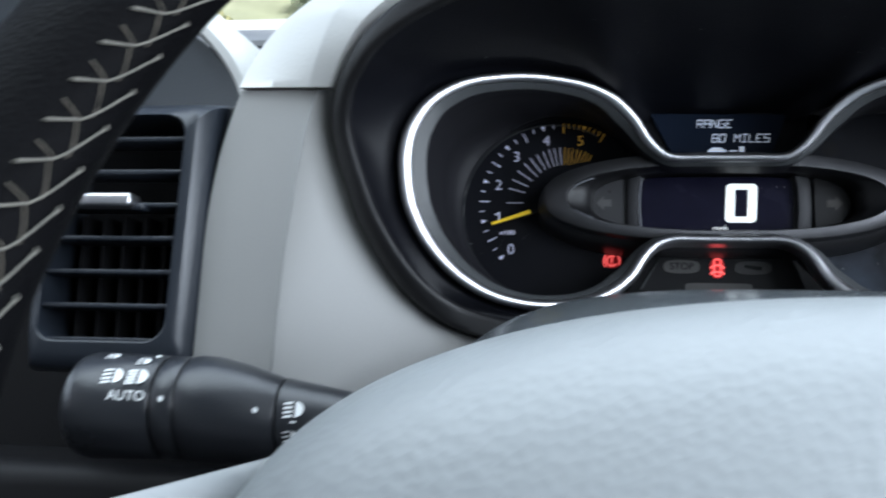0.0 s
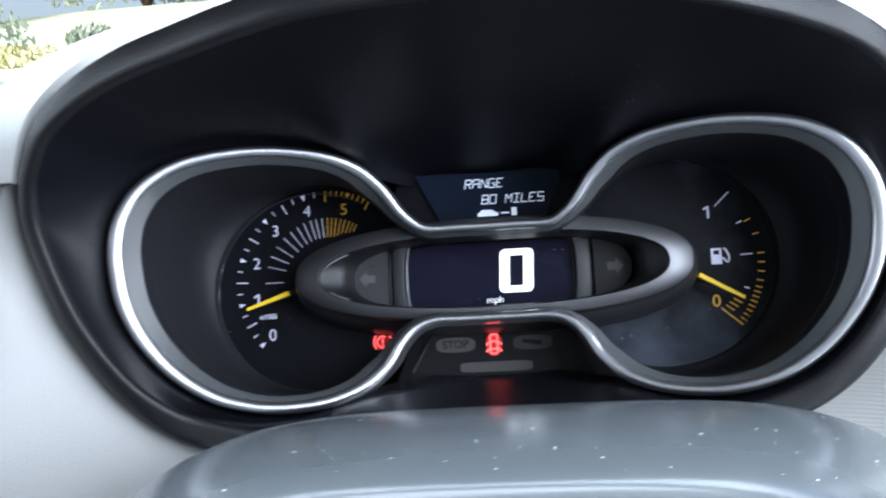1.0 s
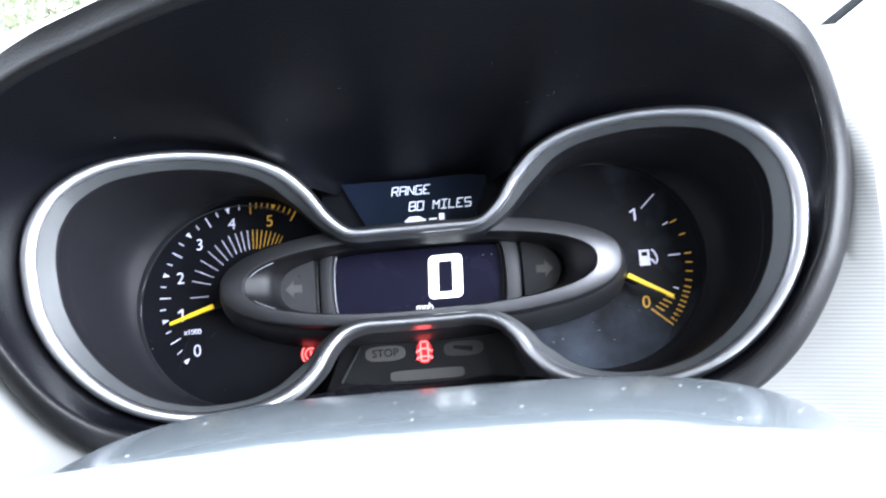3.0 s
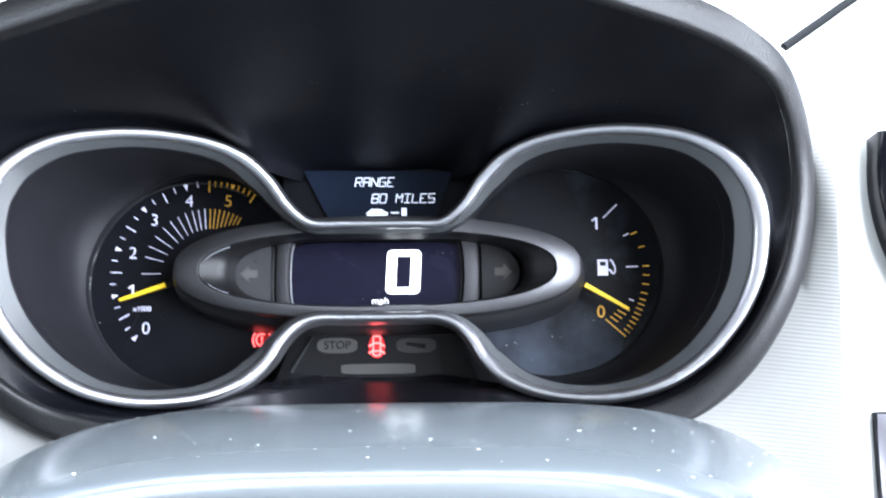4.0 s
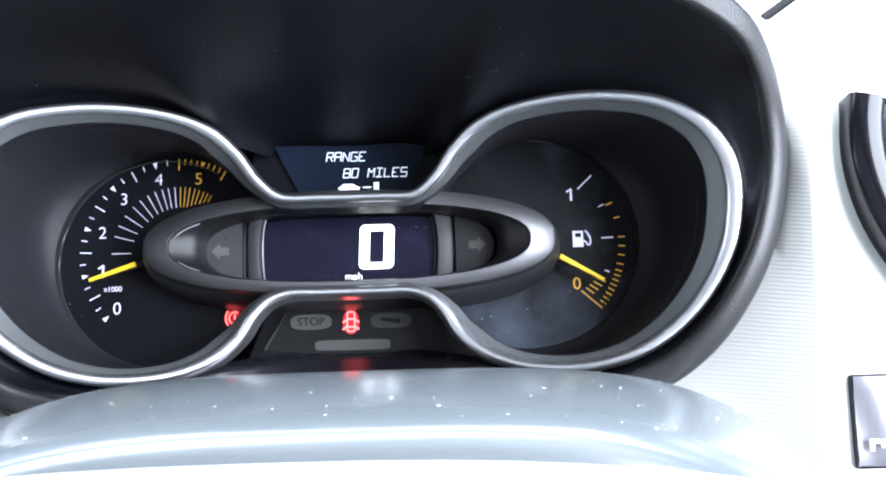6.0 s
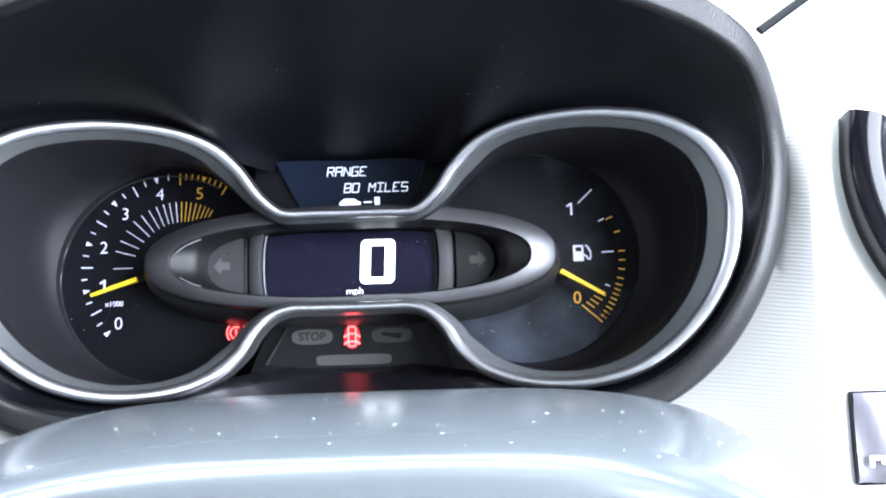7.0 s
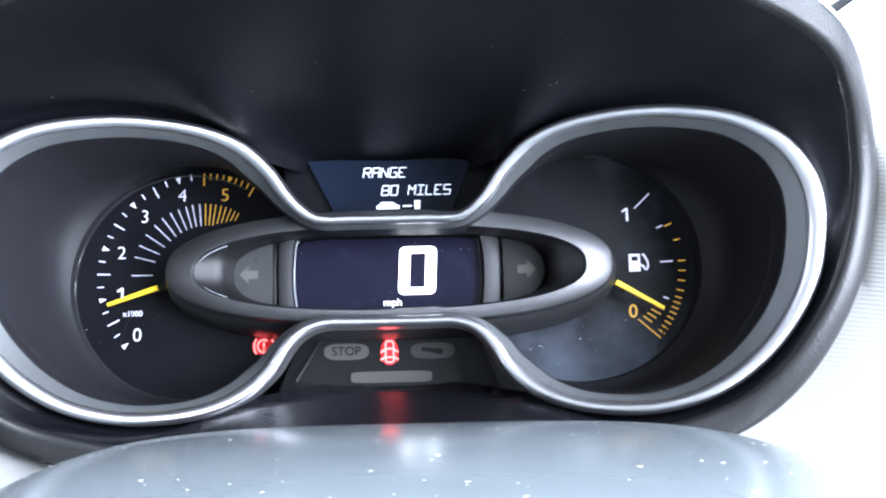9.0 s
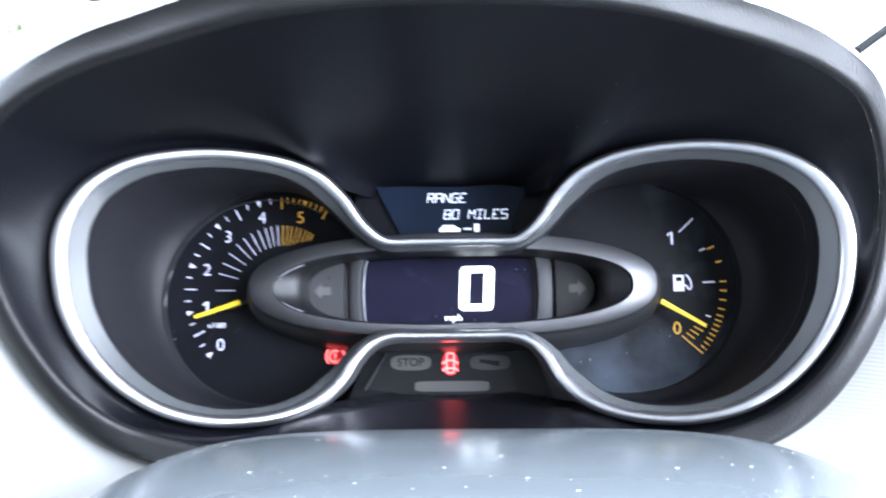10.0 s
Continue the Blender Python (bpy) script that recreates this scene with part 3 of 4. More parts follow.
part("pump_hose", tube([(97.4, 4.9, 31.8), (98.6, 4.9, 31.2), (99.0, 4.9, 30.2), (99.9, 4.9, 29.9), (100.4, 4.9, 31.0), (100.3, 4.9, 33.0), (99.2, 4.9, 35.2), (98.3, 4.9, 36.0)], 0.42, 6), WHITE, fuel)
part("unlit_telltale", plate(superellipse(53.5, 58.0, 3.6, 3.4, 2, 32), 4.8, 5.0), TELL, fuel, "faint unlit round warning symbol")

for dial, cx, cz, r in ((tacho, -77, 27, 43.2), (fuel, 75.5, 31.5, 43.6)):
    loop = [(cx + r * math.cos(t), 3.4, cz + r * math.sin(t)) for t in np.linspace(radians(60), radians(300), 80)] if dial is tacho else [(cx + r * math.cos(t), 3.4, cz + r * math.sin(t)) for t in np.linspace(radians(75), radians(150), 40)]
    part("dial_ring", tube(loop, 0.3, 6), STEPDARK, dial, "thin grey edge of the dial")

part("scuff_streak", tube([(112.5, 4.6, 11.1), (105.1, 4.6, 6.2), (101.6, 4.6, -3.0)], [0.12, 0.3, 0.12], 6), FAINT, fuel, "fine curved scuff")
# Reflected streak on the rev counter, laid on as a thin pale cord.
part("scuff_streak", tube([(-98, 4.6, 18), (-101.4, 4.6, 11.6), (-104.5, 4.6, 1.4)], [0.1, 0.25, 0.1], 6), FAINT, tacho, "faint reflected streak")

# Handbrake warning light
bm = bmesh.new()
for r in (2.4,):
    tube([(-48.2 + r * math.cos(t), 4.8, 3.5 + r * math.sin(t)) for t in np.linspace(radians(60), radians(330), 28)], 0.3, 6, bm)
tube([(-48.2 + 3.7 * math.cos(t), 4.8, 3.5 + 4.5 * math.sin(t)) for t in np.linspace(radians(140), radians(220), 12)], 0.3, 6, bm)
tube([(-48.2 + 3.7 * math.cos(t), 4.8, 3.5 + 4.5 * math.sin(t)) for t in np.linspace(radians(-25), radians(50), 12)], 0.3, 6, bm)
box(bm, -48.5, -47.9, 4.5, 5.0, 2.9, 5.1)
box(bm, -48.5, -47.9, 4.5, 5.0, 1.8, 2.4)
part("brake_warning", bm, REDCORE, tacho, "lit red handbrake warning symbol")
part("warning_halo", plate(superellipse(-48.2, 3.5, 4.5, 3.4, 2.2, 32), 4.86, 5.0), REDDIM, tacho, smooth=False)
part("warning_spill", bar(bmesh.new(), (-51, 8.6), (-43, 9.0), 0.7, 4.75, 5.0), RED, tacho, smooth=False)

# Centre pod: a ring round the speed display, flaring back to the dials
oval = lambda y, cz, a, b, n=2.4: [(x, y, z) for x, z in superellipse(CX, cz, a, b, n, 160)]  # noqa: E731
arched = lambda tip, top, cz, a, b: [(x, top + (tip - top) * ((x - CX) / a) ** 2, z) for x, z in superellipse(CX, cz, a, b, 2.4, 160)]  # noqa: E731
pod = part("centre_pod", loft([
    oval(-10, 29.5, POD_A - 12.2, POD_B - 6.2), oval(-20.6, 29.5, POD_A - 11.2, POD_B - 5.5), oval(-21.2, 29.5, POD_A - 10.8, POD_B - 5.2), oval(-21.2, 29.55, POD_A - 10.3, POD_B - 4.9),
    arched(-16.8, -20.8, 30.1, POD_A - 1.2, POD_B - 0.8), arched(-16.3, -20.3, 30.2, POD_A - 0.4, POD_B - 0.2), arched(-15.4, -19.2, 30.2, POD_A, POD_B), oval(-12.0, 30.0, POD_A + 0.2, POD_B + 0.3),
    oval(-10.2, 29.4, POD_A + 1.6, POD_B + 1.8), oval(-4, 28.6, POD_A + 2.6, POD_B + 3.2), oval(5.4, 28.0, POD_A + 3.2, POD_B + 4.2),
]), POD, cluster, "grey oval ring round the speed display", angle=35)
part("pod_wall", loft([oval(-20.3, 29.5, POD_A - 11.5, POD_B - 5.6), oval(-19.2, 29.55, POD_A - 13.5, POD_B - 5.9, 2.5), oval(-17.6, 29.6, POD_A - 17.5, POD_B - 6.0, 2.6), oval(-15.6, 29.6, POD_A - 20.5, POD_B - 6.1, 2.7),
    oval(-12.5, 29.65, POD_A - 22.2, POD_B - 6.2, 2.8), oval(-6, 29.7, POD_A - 23, POD_B - 6.2, 2.8), oval(2, 29.8, POD_A - 23.6, POD_B - 6.2, 2.8)], cap_end=True), PODIN, pod, "black funnel inside the pod", angle=50)

# Speed display
display = part("speed_display", plate(superellipse(0, 29.6, 34.8, 13.4, 9, 96), -1.6, 1.4), GLASS, cluster, "dark blue-black lit display showing zero mph")
for side in (-1, 1):
    arc = [(side * (33.8 - (0.4 if side > 0 else 0.0) + 1.8 * math.cos(t)), 29.6 + 13.2 * math.sin(t)) for t in np.linspace(-1.5, 1.5, 24)]
    ring = [(x, -3.2, z) for x, z in arc]
    tube_pts = [(x, -2.2, z) for x, z in arc]
    # Light on these edges is put into the colour, differing left and right.
    part("display_edge", tube(tube_pts, 0.35, 6), EDGE if side < 0 else LENS, display, "thin edge of the display, painted brighter on the left")
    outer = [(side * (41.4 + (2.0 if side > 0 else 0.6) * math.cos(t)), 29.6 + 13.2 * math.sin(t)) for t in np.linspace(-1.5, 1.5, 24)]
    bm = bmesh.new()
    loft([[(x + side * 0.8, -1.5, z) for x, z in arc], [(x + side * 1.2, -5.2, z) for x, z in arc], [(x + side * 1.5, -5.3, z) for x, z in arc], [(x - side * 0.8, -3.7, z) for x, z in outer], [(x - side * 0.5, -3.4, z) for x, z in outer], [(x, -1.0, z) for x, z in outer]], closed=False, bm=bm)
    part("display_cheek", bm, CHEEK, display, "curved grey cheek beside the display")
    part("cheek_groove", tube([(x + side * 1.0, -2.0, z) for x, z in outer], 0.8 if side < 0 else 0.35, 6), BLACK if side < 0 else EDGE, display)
    # indicator lens
    half = [(side * (43.4 + 16.4 * math.cos(t)), 29.6 + 12.9 * math.sin(t)) for t in np.linspace(-1.57, 1.57, 40)]
    # Right lens and arrow get darker materials: their shade is in the colour.
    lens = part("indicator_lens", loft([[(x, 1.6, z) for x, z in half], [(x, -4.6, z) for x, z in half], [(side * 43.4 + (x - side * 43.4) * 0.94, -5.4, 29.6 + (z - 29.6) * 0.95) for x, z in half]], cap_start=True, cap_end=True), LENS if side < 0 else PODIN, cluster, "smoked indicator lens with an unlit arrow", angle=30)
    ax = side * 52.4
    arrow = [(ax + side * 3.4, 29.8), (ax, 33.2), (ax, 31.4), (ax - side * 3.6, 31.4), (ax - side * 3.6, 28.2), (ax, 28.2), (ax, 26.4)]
    part("indicator_arrow", plate(arrow if side < 0 else arrow[::-1], -5.7, -5.3), ARROW if side < 0 else ARROW_SHADED, lens, "unlit grey direction arrow", smooth=False)
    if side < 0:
        # Glint on the lit left rim, drawn as a thin pale cord.
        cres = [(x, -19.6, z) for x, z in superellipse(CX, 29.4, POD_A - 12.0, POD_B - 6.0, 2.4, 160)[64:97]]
        part("rim_glint", tube(cres, 0.28, 6), EDGE, lens, "thin painted glint along the pod's inner rim")

x0, x1, z0, z1 = 4.0, 18.2, 21.4, 39.8


def rounded(xa, xb, za, zb, r, lean):
    pts = []
    for cx, cz, a in ((xb - r, zb - r, 0), (xa + r, zb - r, 90), (xa + r, za + r, 180), (xb - r, za + r, 270)):
        for k in range(7):
            t = radians(a + 15 * k)
            z = cz + r * math.sin(t)
            pts.append((cx + r * math.cos(t) + (z - 30) * lean, z))
    return pts


o_ring, i_ring = rounded(x0, x1, z0, z1, 2.2, 0.045), rounded(x0 + 4.2, x1 - 4.2, z0 + 2.7, z1 - 2.7, 0.4, 0.045)
part("speed_digit", loft([[(x, -1.75, z) for x, z in o_ring], [(x, -2.0, z) for x, z in o_ring], [(x, -2.0, z) for x, z in i_ring], [(x, -1.75, z) for x, z in i_ring]]), DIGIT, display, "large lit white zero", smooth=False)
text("speed_unit", "mph", 4.1, 1.5, 18.5, -1.75, DIGIT, display, bold=-0.04)

# Trip display over the notch of the bezel
trip = part("trip_display", plate([(-30.6, 73.6), (32.4, 72.8), (23.6, 50), (-18.5, 50)], -3.2, -1.2), LCD, cluster, "blue-black trip display reading the remaining range", smooth=False)
part("display_surround", box(bmesh.new(), -40, 42, -1.0, 4, 44, 76, 1), LINER, trip, "black surround", smooth=False)
# segment characters: strokes between the corners and middle points of a cell
STROKES = {"R": "ac ag cf df ei", "A": "ac ag ci df", "N": "ag ci ae ei", "G": "ac ag gi fi ef", "E": "ac ag gi de",
           "8": "ac ag ci df gi", "0": "ac ag ci gi", "M": "ag ci ae ce", "I": "bh ac gi", "L": "ag gi", "S": "ac ad df fi gi"}
CELL = {k: (0.5 * (i % 3), 1 - 0.5 * (i // 3)) for i, k in enumerate("abcdefghi")}


def readout(words, x, z, w=2.5, h=3.7, pitch=3.37):
    for k, ch in enumerate(words):
        if ch == " ":
            continue
        bm = bmesh.new()
        for st in STROKES[ch].split():
            p, q = [(x + pitch * k + w * CELL[c][0] + 0.16 * h * CELL[c][1], z + h * CELL[c][1]) for c in st]
            bar(bm, p, q, 0.37, -3.45, -3.25)
        part("readout", bm, LCDTEXT, trip, smooth=False)


readout("RANGE", -9.0, 66.6)
readout("80 MILES", -2.1, 59.6)
bm = bmesh.new()
body = [(-4.4, 49.6), (4.6, 49.6), (4.9, 51.0), (3.4, 51.8), (1.8, 53.0), (-2.4, 53.0), (-3.8, 51.6), (-4.6, 51.0)]
part("car_symbol", plate([(x * 0.95 + 0.2, 54.2 + (z - 49.6) * 0.8) for x, z in body], -3.45, -3.25), LCDTEXT, trip, "small lit car symbol", smooth=False)
part("pump_symbol", box(bmesh.new(), 10.4, 12.6, -3.45, -3.25, 54.0, 57.4), LCDTEXT, trip, "small lit pump symbol", smooth=False)
part("route_symbol", box(bmesh.new(), 6.0, 9.4, -3.45, -3.25, 55.0, 55.6), LCDTEXT, trip, smooth=False)

# Warning light panel under the display
warn = part("warning_panel", loft([[(-32, -0.6, 9), (32, -0.6, 9), (42, -0.6, -15), (-42, -0.6, -15)], [(-32, 4, 9), (32, 4, 9), (42, 4, -15), (-42, 4, -15)]], cap_start=True, cap_end=True), WELLDARK, cluster, "dark warning light panel with a lit red door light", smooth=False)
part("panel_inlay", plate([(-23.5, 8), (-4, 8), (24, 8), (27, -12.2), (0, -13.0), (-22, -12.2), (-34.5, -10.2)], -1.2, -0.4), TELL, warn, "dark grey inlay", smooth=False)
# Light caught on the inlay's left edge, modelled as a paler tapering bar.
part("panel_edge_glint", bar(bmesh.new(), (-34.8, -10.4), (-26.0, 4.4), 0.9, -2.4, -1.0, 0.15), STEPDARK, warn, "light caught on the inlay's edge, as a bar", smooth=False)
Y = -1.6
stop = part("stop_light", plate(superellipse(-16.2, 0.4, 8.3, 3.1, 3.0, 48), Y, Y + 0.4), GHOST, warn, "unlit grey stop warning light")
text("stop_word", "STOP", 4.6, -16.2, 0.4, Y - 0.05, TELL, stop, bold=0.05)
spanner = part("service_light", plate(superellipse(16.2, 0.2, 8.2, 3.0, 3.0, 48), Y, Y + 0.3), PILL, warn, "unlit service warning light")
part("spanner_symbol", bar(bmesh.new(), (12, 0.9), (20, -0.4), 1.3, Y - 0.15, Y + 0.1, 2.2), WELLDARK, spanner, smooth=False)
part("light_bar", plate(superellipse(0.6, -9.3, 15.2, 2.1, 6, 48), Y, Y + 0.4), GHOST, warn, "unlit pale grey light bar")
bm = bmesh.new()
ring = rounded(-1.5, 1.5, -3.9, 4.0, 0.9, 0)
tube([(x, Y - 0.2, z) for x, z in ring] + [(ring[0][0], Y - 0.2, ring[0][1])], 0.36, 6, bm)
for z in (1.2, -2.0):
    bar(bm, (-1.5, z), (1.5, z), 0.7, Y - 0.4, Y)
for s in (-1, 1):
    for z in (1.0, -1.8):
        bar(bm, (s * 1.6, z), (s * 3.2, z - 1.2), 0.75, Y - 0.4, Y)
door = part("door_light", bm, REDCORE, warn, "lit red open door warning symbol")
part("light_spill", plate(superellipse(0, 0, 3.3, 4.9, 2.2, 32), Y + 0.1, Y + 0.35), REDDIM, door, smooth=False)

# ---- steering column shroud ----
shroud = thing("steering_column_shroud", "dusty dark grey grained plastic steering column shroud", "column shroud", base=(0, -140, -60))
SHROUD_Y = (-46, -80, -105, -130, -150, -170, -186, -196, -203, -206, -208.4, -210.0, -210.9, -211.2, -211.4, -212, -213)
SHROUD_Z = (-27, -24.6, -24.0, -24.5, -26.2, -29.0, -32.0, -34.2, -36.2, -37.4, -38.7, -40.4, -42.4, -44.6, -48.0, -52.0, -57.0)


def shroud_half(y):
    k = min(max((-y - 46) / 171, 0), 1)
    return 140 - 28 * k ** 1.6, 4.2 - 1.1 * k, 15 - 7 * k


def shroud_point(y, top, s):
    a, n, cx = shroud_half(y)
    c, q = math.cos(s), math.sin(s)
    return (cx + a * math.copysign(abs(c) ** (2 / n), c), y, -125 + (top + 125) * abs(q) ** (2 / n))


def shroud_top(x, y):
    top = float(np.interp(-y, [-v for v in SHROUD_Y], SHROUD_Z))
    a, n, cx = shroud_half(y)
    return -125 + (top + 125) * max(0.0, 1 - min(1, abs(x - cx) / a) ** n) ** (1 / n)


sweep = np.linspace(0, math.pi, 90)
rings = [[shroud_point(y, z, s) for s in sweep] for y, z in zip(SHROUD_Y, SHROUD_Z)]
part("upper_cover", loft(rings, closed=False), SHROUD, shroud, "dusty dark grey upper cover with a rounded front edge", angle=60)
front = [[(x * k + (1 - k) * -4, -213 - 14 * (1 - k), -125 + (z + 125) * k) for x, y, z in rings[-1]] for k in (1.0, 0.985, 0.8, 0.6, 0.3, 0.05)]
part("front_cover", loft(front, closed=False), SHROUD, shroud, "grey front face of the cover", angle=60)
part("lower_cover", box(bmesh.new(), -96, 88, -214, -60, -190, -110, 20), SHROUD, shroud, "grey lower cover")

# ---- steering wheel ----
WX, WY, WZ, WR = 5.0, -289.0, -56.0, 202.0
RAKE = 0.46
wheel = thing("steering_wheel", "black leather steering wheel with beige cross stitching and grey hub", "steering wheel", base=(WX, WY, WZ))
HX = 10.0
bm = bmesh.new()
segs, sides = 220, 40
rim_pt = lambda t, u, add=0.0: (WX + (WR + (21 + add) * math.cos(u)) * math.cos(t), WY + (18 + add) * math.sin(u) + RAKE * (WR + (21 + add) * math.cos(u)) * math.sin(t), WZ + (WR + (21 + add) * math.cos(u)) * math.sin(t))  # noqa: E731
loops = [[bm.verts.new(rim_pt(2 * math.pi * i / segs, 2 * math.pi * j / sides)) for j in range(sides)] for i in range(segs)]
for i in range(segs):
    for j in range(sides):
        bm.faces.new((loops[i][j], loops[(i + 1) % segs][j], loops[(i + 1) % segs][(j + 1) % sides], loops[i][(j + 1) % sides]))
rim = part("rim", bm, LEATHER, wheel, "black leather rim with beige cross stitching")
# lacing along the inner side of the rim: slanting cords with a bead at one end and a hook at the other, tied to the next by two strands
STEP = radians(3.25)
CORD = ((0.06, 231, -0.3), (0.03, 229, 0.75), (-0.06, 222, 0.5), (-0.22, 210, 0.4), (-0.44, 204, 0.5), (-0.72, 198.5, 0.6), (-0.98, 193.5, 0.55), (-1.12, 190.5, 0.6), (-1.24, 188.6, 0.75), (-1.33, 187.4, -0.3))
THICK = (0.3, 0.52, 0.38, 0.34, 0.32, 0.32, 0.32, 0.36, 0.48, 0.25)
STRANDS = (((0.5, 227, -0.2), (0.53, 225.5, 0.5), (0.6, 221, 0.3), (0.68, 216, 0.25), (0.8, 210, 0.2)), ((-0.14, 212, 0.2), (0.1, 208, 0.15), (0.4, 204, 0.1), (0.66, 203, 0.2)))
for k in range(-8, 26):
    t = radians(158.05) + k * STEP
    bm = bmesh.new()
    jig, lean = random.uniform(-1.2, 1.2), random.uniform(-0.05, 0.05)
    tube([rim_pt(t + STEP * f * (1 + lean), radians(a + jig), h) for f, a, h in CORD], THICK, 8, bm)
    part("stitch", bm, THREAD, rim)
    bm = bmesh.new()
    for strand in STRANDS:
        tube([rim_pt(t + STEP * f, radians(a + jig), h) for f, a, h in strand], 0.26, 7, bm)
    part("stitch_tie", bm, TIE, rim)

# hub pad: crowned, with a rounded upper outline
HUB_TOP, HUB_BOT, HUB_A = -41.0, -190.0, 146.0


def hub_outline(k, y):
    cz, b = (HUB_TOP + HUB_BOT) / 2, (HUB_TOP - HUB_BOT) / 2
    return [(HX - 2 + (x - HX) * k, y, cz + (z - cz) * k) for x, z in superellipse(HX, cz, HUB_A, b, 2.5, 120)]


hub_rings = [hub_outline(k, y - 14) for k, y in ((0.90, -236), (0.965, -243), (0.99, -252), (1.0, -262), (0.985, -272), (0.95, -281), (0.88, -289), (0.76, -296), (0.58, -302), (0.35, -306), (0.12, -308))]
part("hub_pad", loft(hub_rings, cap_start=True, cap_end=True), HUB, wheel, "grey grained airbag pad", angle=60)
for side in (-1, 1):
    st = [(side * (100 + 11 * k), -244 - 9.5 * k, -104.5 - 1.5 * k) for k in range(9)]
    rings = [[(x, y + 6.5 * math.cos(u), z + 37 * (1 - 0.05 * i) * math.sin(u)) for u in np.linspace(0, 2 * math.pi, 28, endpoint=False)] for i, (x, y, z) in enumerate(st)]
    part("spoke", loft(rings, cap_start=True, cap_end=True), HUB, wheel, "grey spoke between hub and rim", angle=60)

# ---- light switch stalk ----
stalk = thing("light_stalk", "black plastic light switch stalk with white printed symbols", "stalk", base=(-180, -140, -70))


def drum(stations, name, mat, parent, label="", squash=0.92, sides=48, caps=True):
    """A turned piece along x: stations of (x, y, z, radius)."""
    rings = [[(x + 8.6, y + r * math.cos(u), z + 1.2 + squash * r * math.sin(u)) for u in np.linspace(0, 2 * math.pi, sides, endpoint=False)] for x, y, z, r in stations]
    return part(name, loft(rings, cap_start=caps, cap_end=caps), mat, parent, label, angle=35)


sy = -140
drum([(-244, sy, -70.5, 13), (-243.6, sy, -70.5, 16.5), (-241.5, sy, -70.4, 19.0), (-238, sy, -70.3, 20), (-213.2, sy, -70.2, 19.2), (-212.4, sy, -70.2, 18.6)], "end_knob", STALK, stalk, "rotary end knob")
drum([(-212.6, sy, -70.2, 17.6), (-211, sy, -70.2, 17.6)], "groove", BLACK, stalk)
drum([(-211.2, sy, -70.2, 18.7), (-210.6, sy, -70.2, 19.1), (-204.6, sy, -70.2, 19.0), (-204, sy, -70.2, 18.6)], "collar", STALK, stalk, "fixed collar with a white dot")
drum([(-204.2, sy, -70.2, 17.6), (-202.8, sy, -70.2, 17.6)], "groove", BLACK, stalk)
drum([(-203, sy, -70.2, 19.0), (-200, sy, -70.3, 19.8), (-194, sy, -70.6, 19.6), (-184, sy, -71.6, 18.2), (-172, sy, -73.2, 15.8), (-170.6, sy, -73.2, 15.2)], "ring_knob", STALK, stalk, "tapered rotary ring")
drum([(-170.8, sy, -73.2, 14.0), (-169.4, sy, -73.2, 14.0)], "groove", BLACK, stalk)
drum([(-169.6, sy, -73.2, 15.4), (-150, sy, -75, 13.5), (-120, sy - 4, -76, 9.8), (-60, sy - 12, -82, 9.5)], "stem", STALK, stalk, "tapering stem into the column")


def on_drum(x, deg, r, cz):
    """A small frame on the drum's side, turned deg up from the driver."""
    return Matrix.Translation((x + 8.6, sy - (r + 0.15) * math.cos(radians(deg)), cz + 1.2 + 0.92 * (r + 0.15) * math.sin(radians(deg)))) @ Matrix.Rotation(radians(90 - deg), 4, "X")


text("auto_word", "AUTO", 4.7, 0, 0, 0, PRINT, stalk, bold=0.02, face=on_drum(-219.5, 12, 19.5, -70.3))


def print_plate(name, outline, m):
    bm = bmesh.new()
    lo = [bm.verts.new(m @ Vector((x, z, 0.0))) for x, z in outline]
    hi = [bm.verts.new(m @ Vector((x, z, 0.25))) for x, z in outline]
    bm.faces.new(hi)
    for k in range(len(lo)):
        bm.faces.new((lo[k], lo[(k + 1) % len(lo)], hi[(k + 1) % len(lo)], hi[k]))
    part(name, bm, PRINT, stalk, smooth=False)


def lamp_symbol(x, deg, r, cz, s=1.0, rays=4):
    m = on_drum(x, deg, r, cz)
    print_plate("lamp_symbol", [(s * (0.2 + 2.2 * math.cos(t)), s * 2.1 * math.sin(t)) for t in np.linspace(-1.57, 1.57, 12)], m)
    for k in range(rays):
        z = s * (1.8 - 3.6 * k / max(1, rays - 1))
        print_plate("ray", [(s * -2.9, z - 0.28 * s - 0.4), (s * -0.5, z - 0.28 * s), (s * -0.5, z + 0.28 * s), (s * -2.9, z + 0.28 * s - 0.4)], m)


lamp_symbol(-225.4, 34, 19.6, -70.3, 1.35)
lamp_symbol(-216.8, 34, 19.5, -70.3, 1.35, 5)
lamp_symbol(-217.5, 58, 19.5, -70.3, 0.85, 3)
lamp_symbol(-230, 68, 19.6, -70.3, 0.8, 3)
for x, deg, r, cz in ((-207.5, 10, 19.0, -70.2), (-176, 10, 16.9, -72.6), (-214.6, 72, 19.3, -70.2)):
    print_plate("dot", [(0.85 * math.cos(t), 1.0 * math.sin(t)) for t in np.linspace(0, 2 * math.pi, 16, endpoint=False)], on_drum(x, deg, r, cz))
lamp_symbol(-163.5, 18, 14.9, -73.6, 1.25)
lamp_symbol(-164.5, -18, 14.9, -73.6, 0.85, 3)
print_plate("dash_mark", [(-0.9, -0.3), (0.9, -0.3), (0.9, 0.3), (-0.9, 0.3)], on_drum(-163.7, 1, 14.9, -73.6))
lamp_symbol(-153.0, 8, 13.9, -74.8, 1.0, 3)

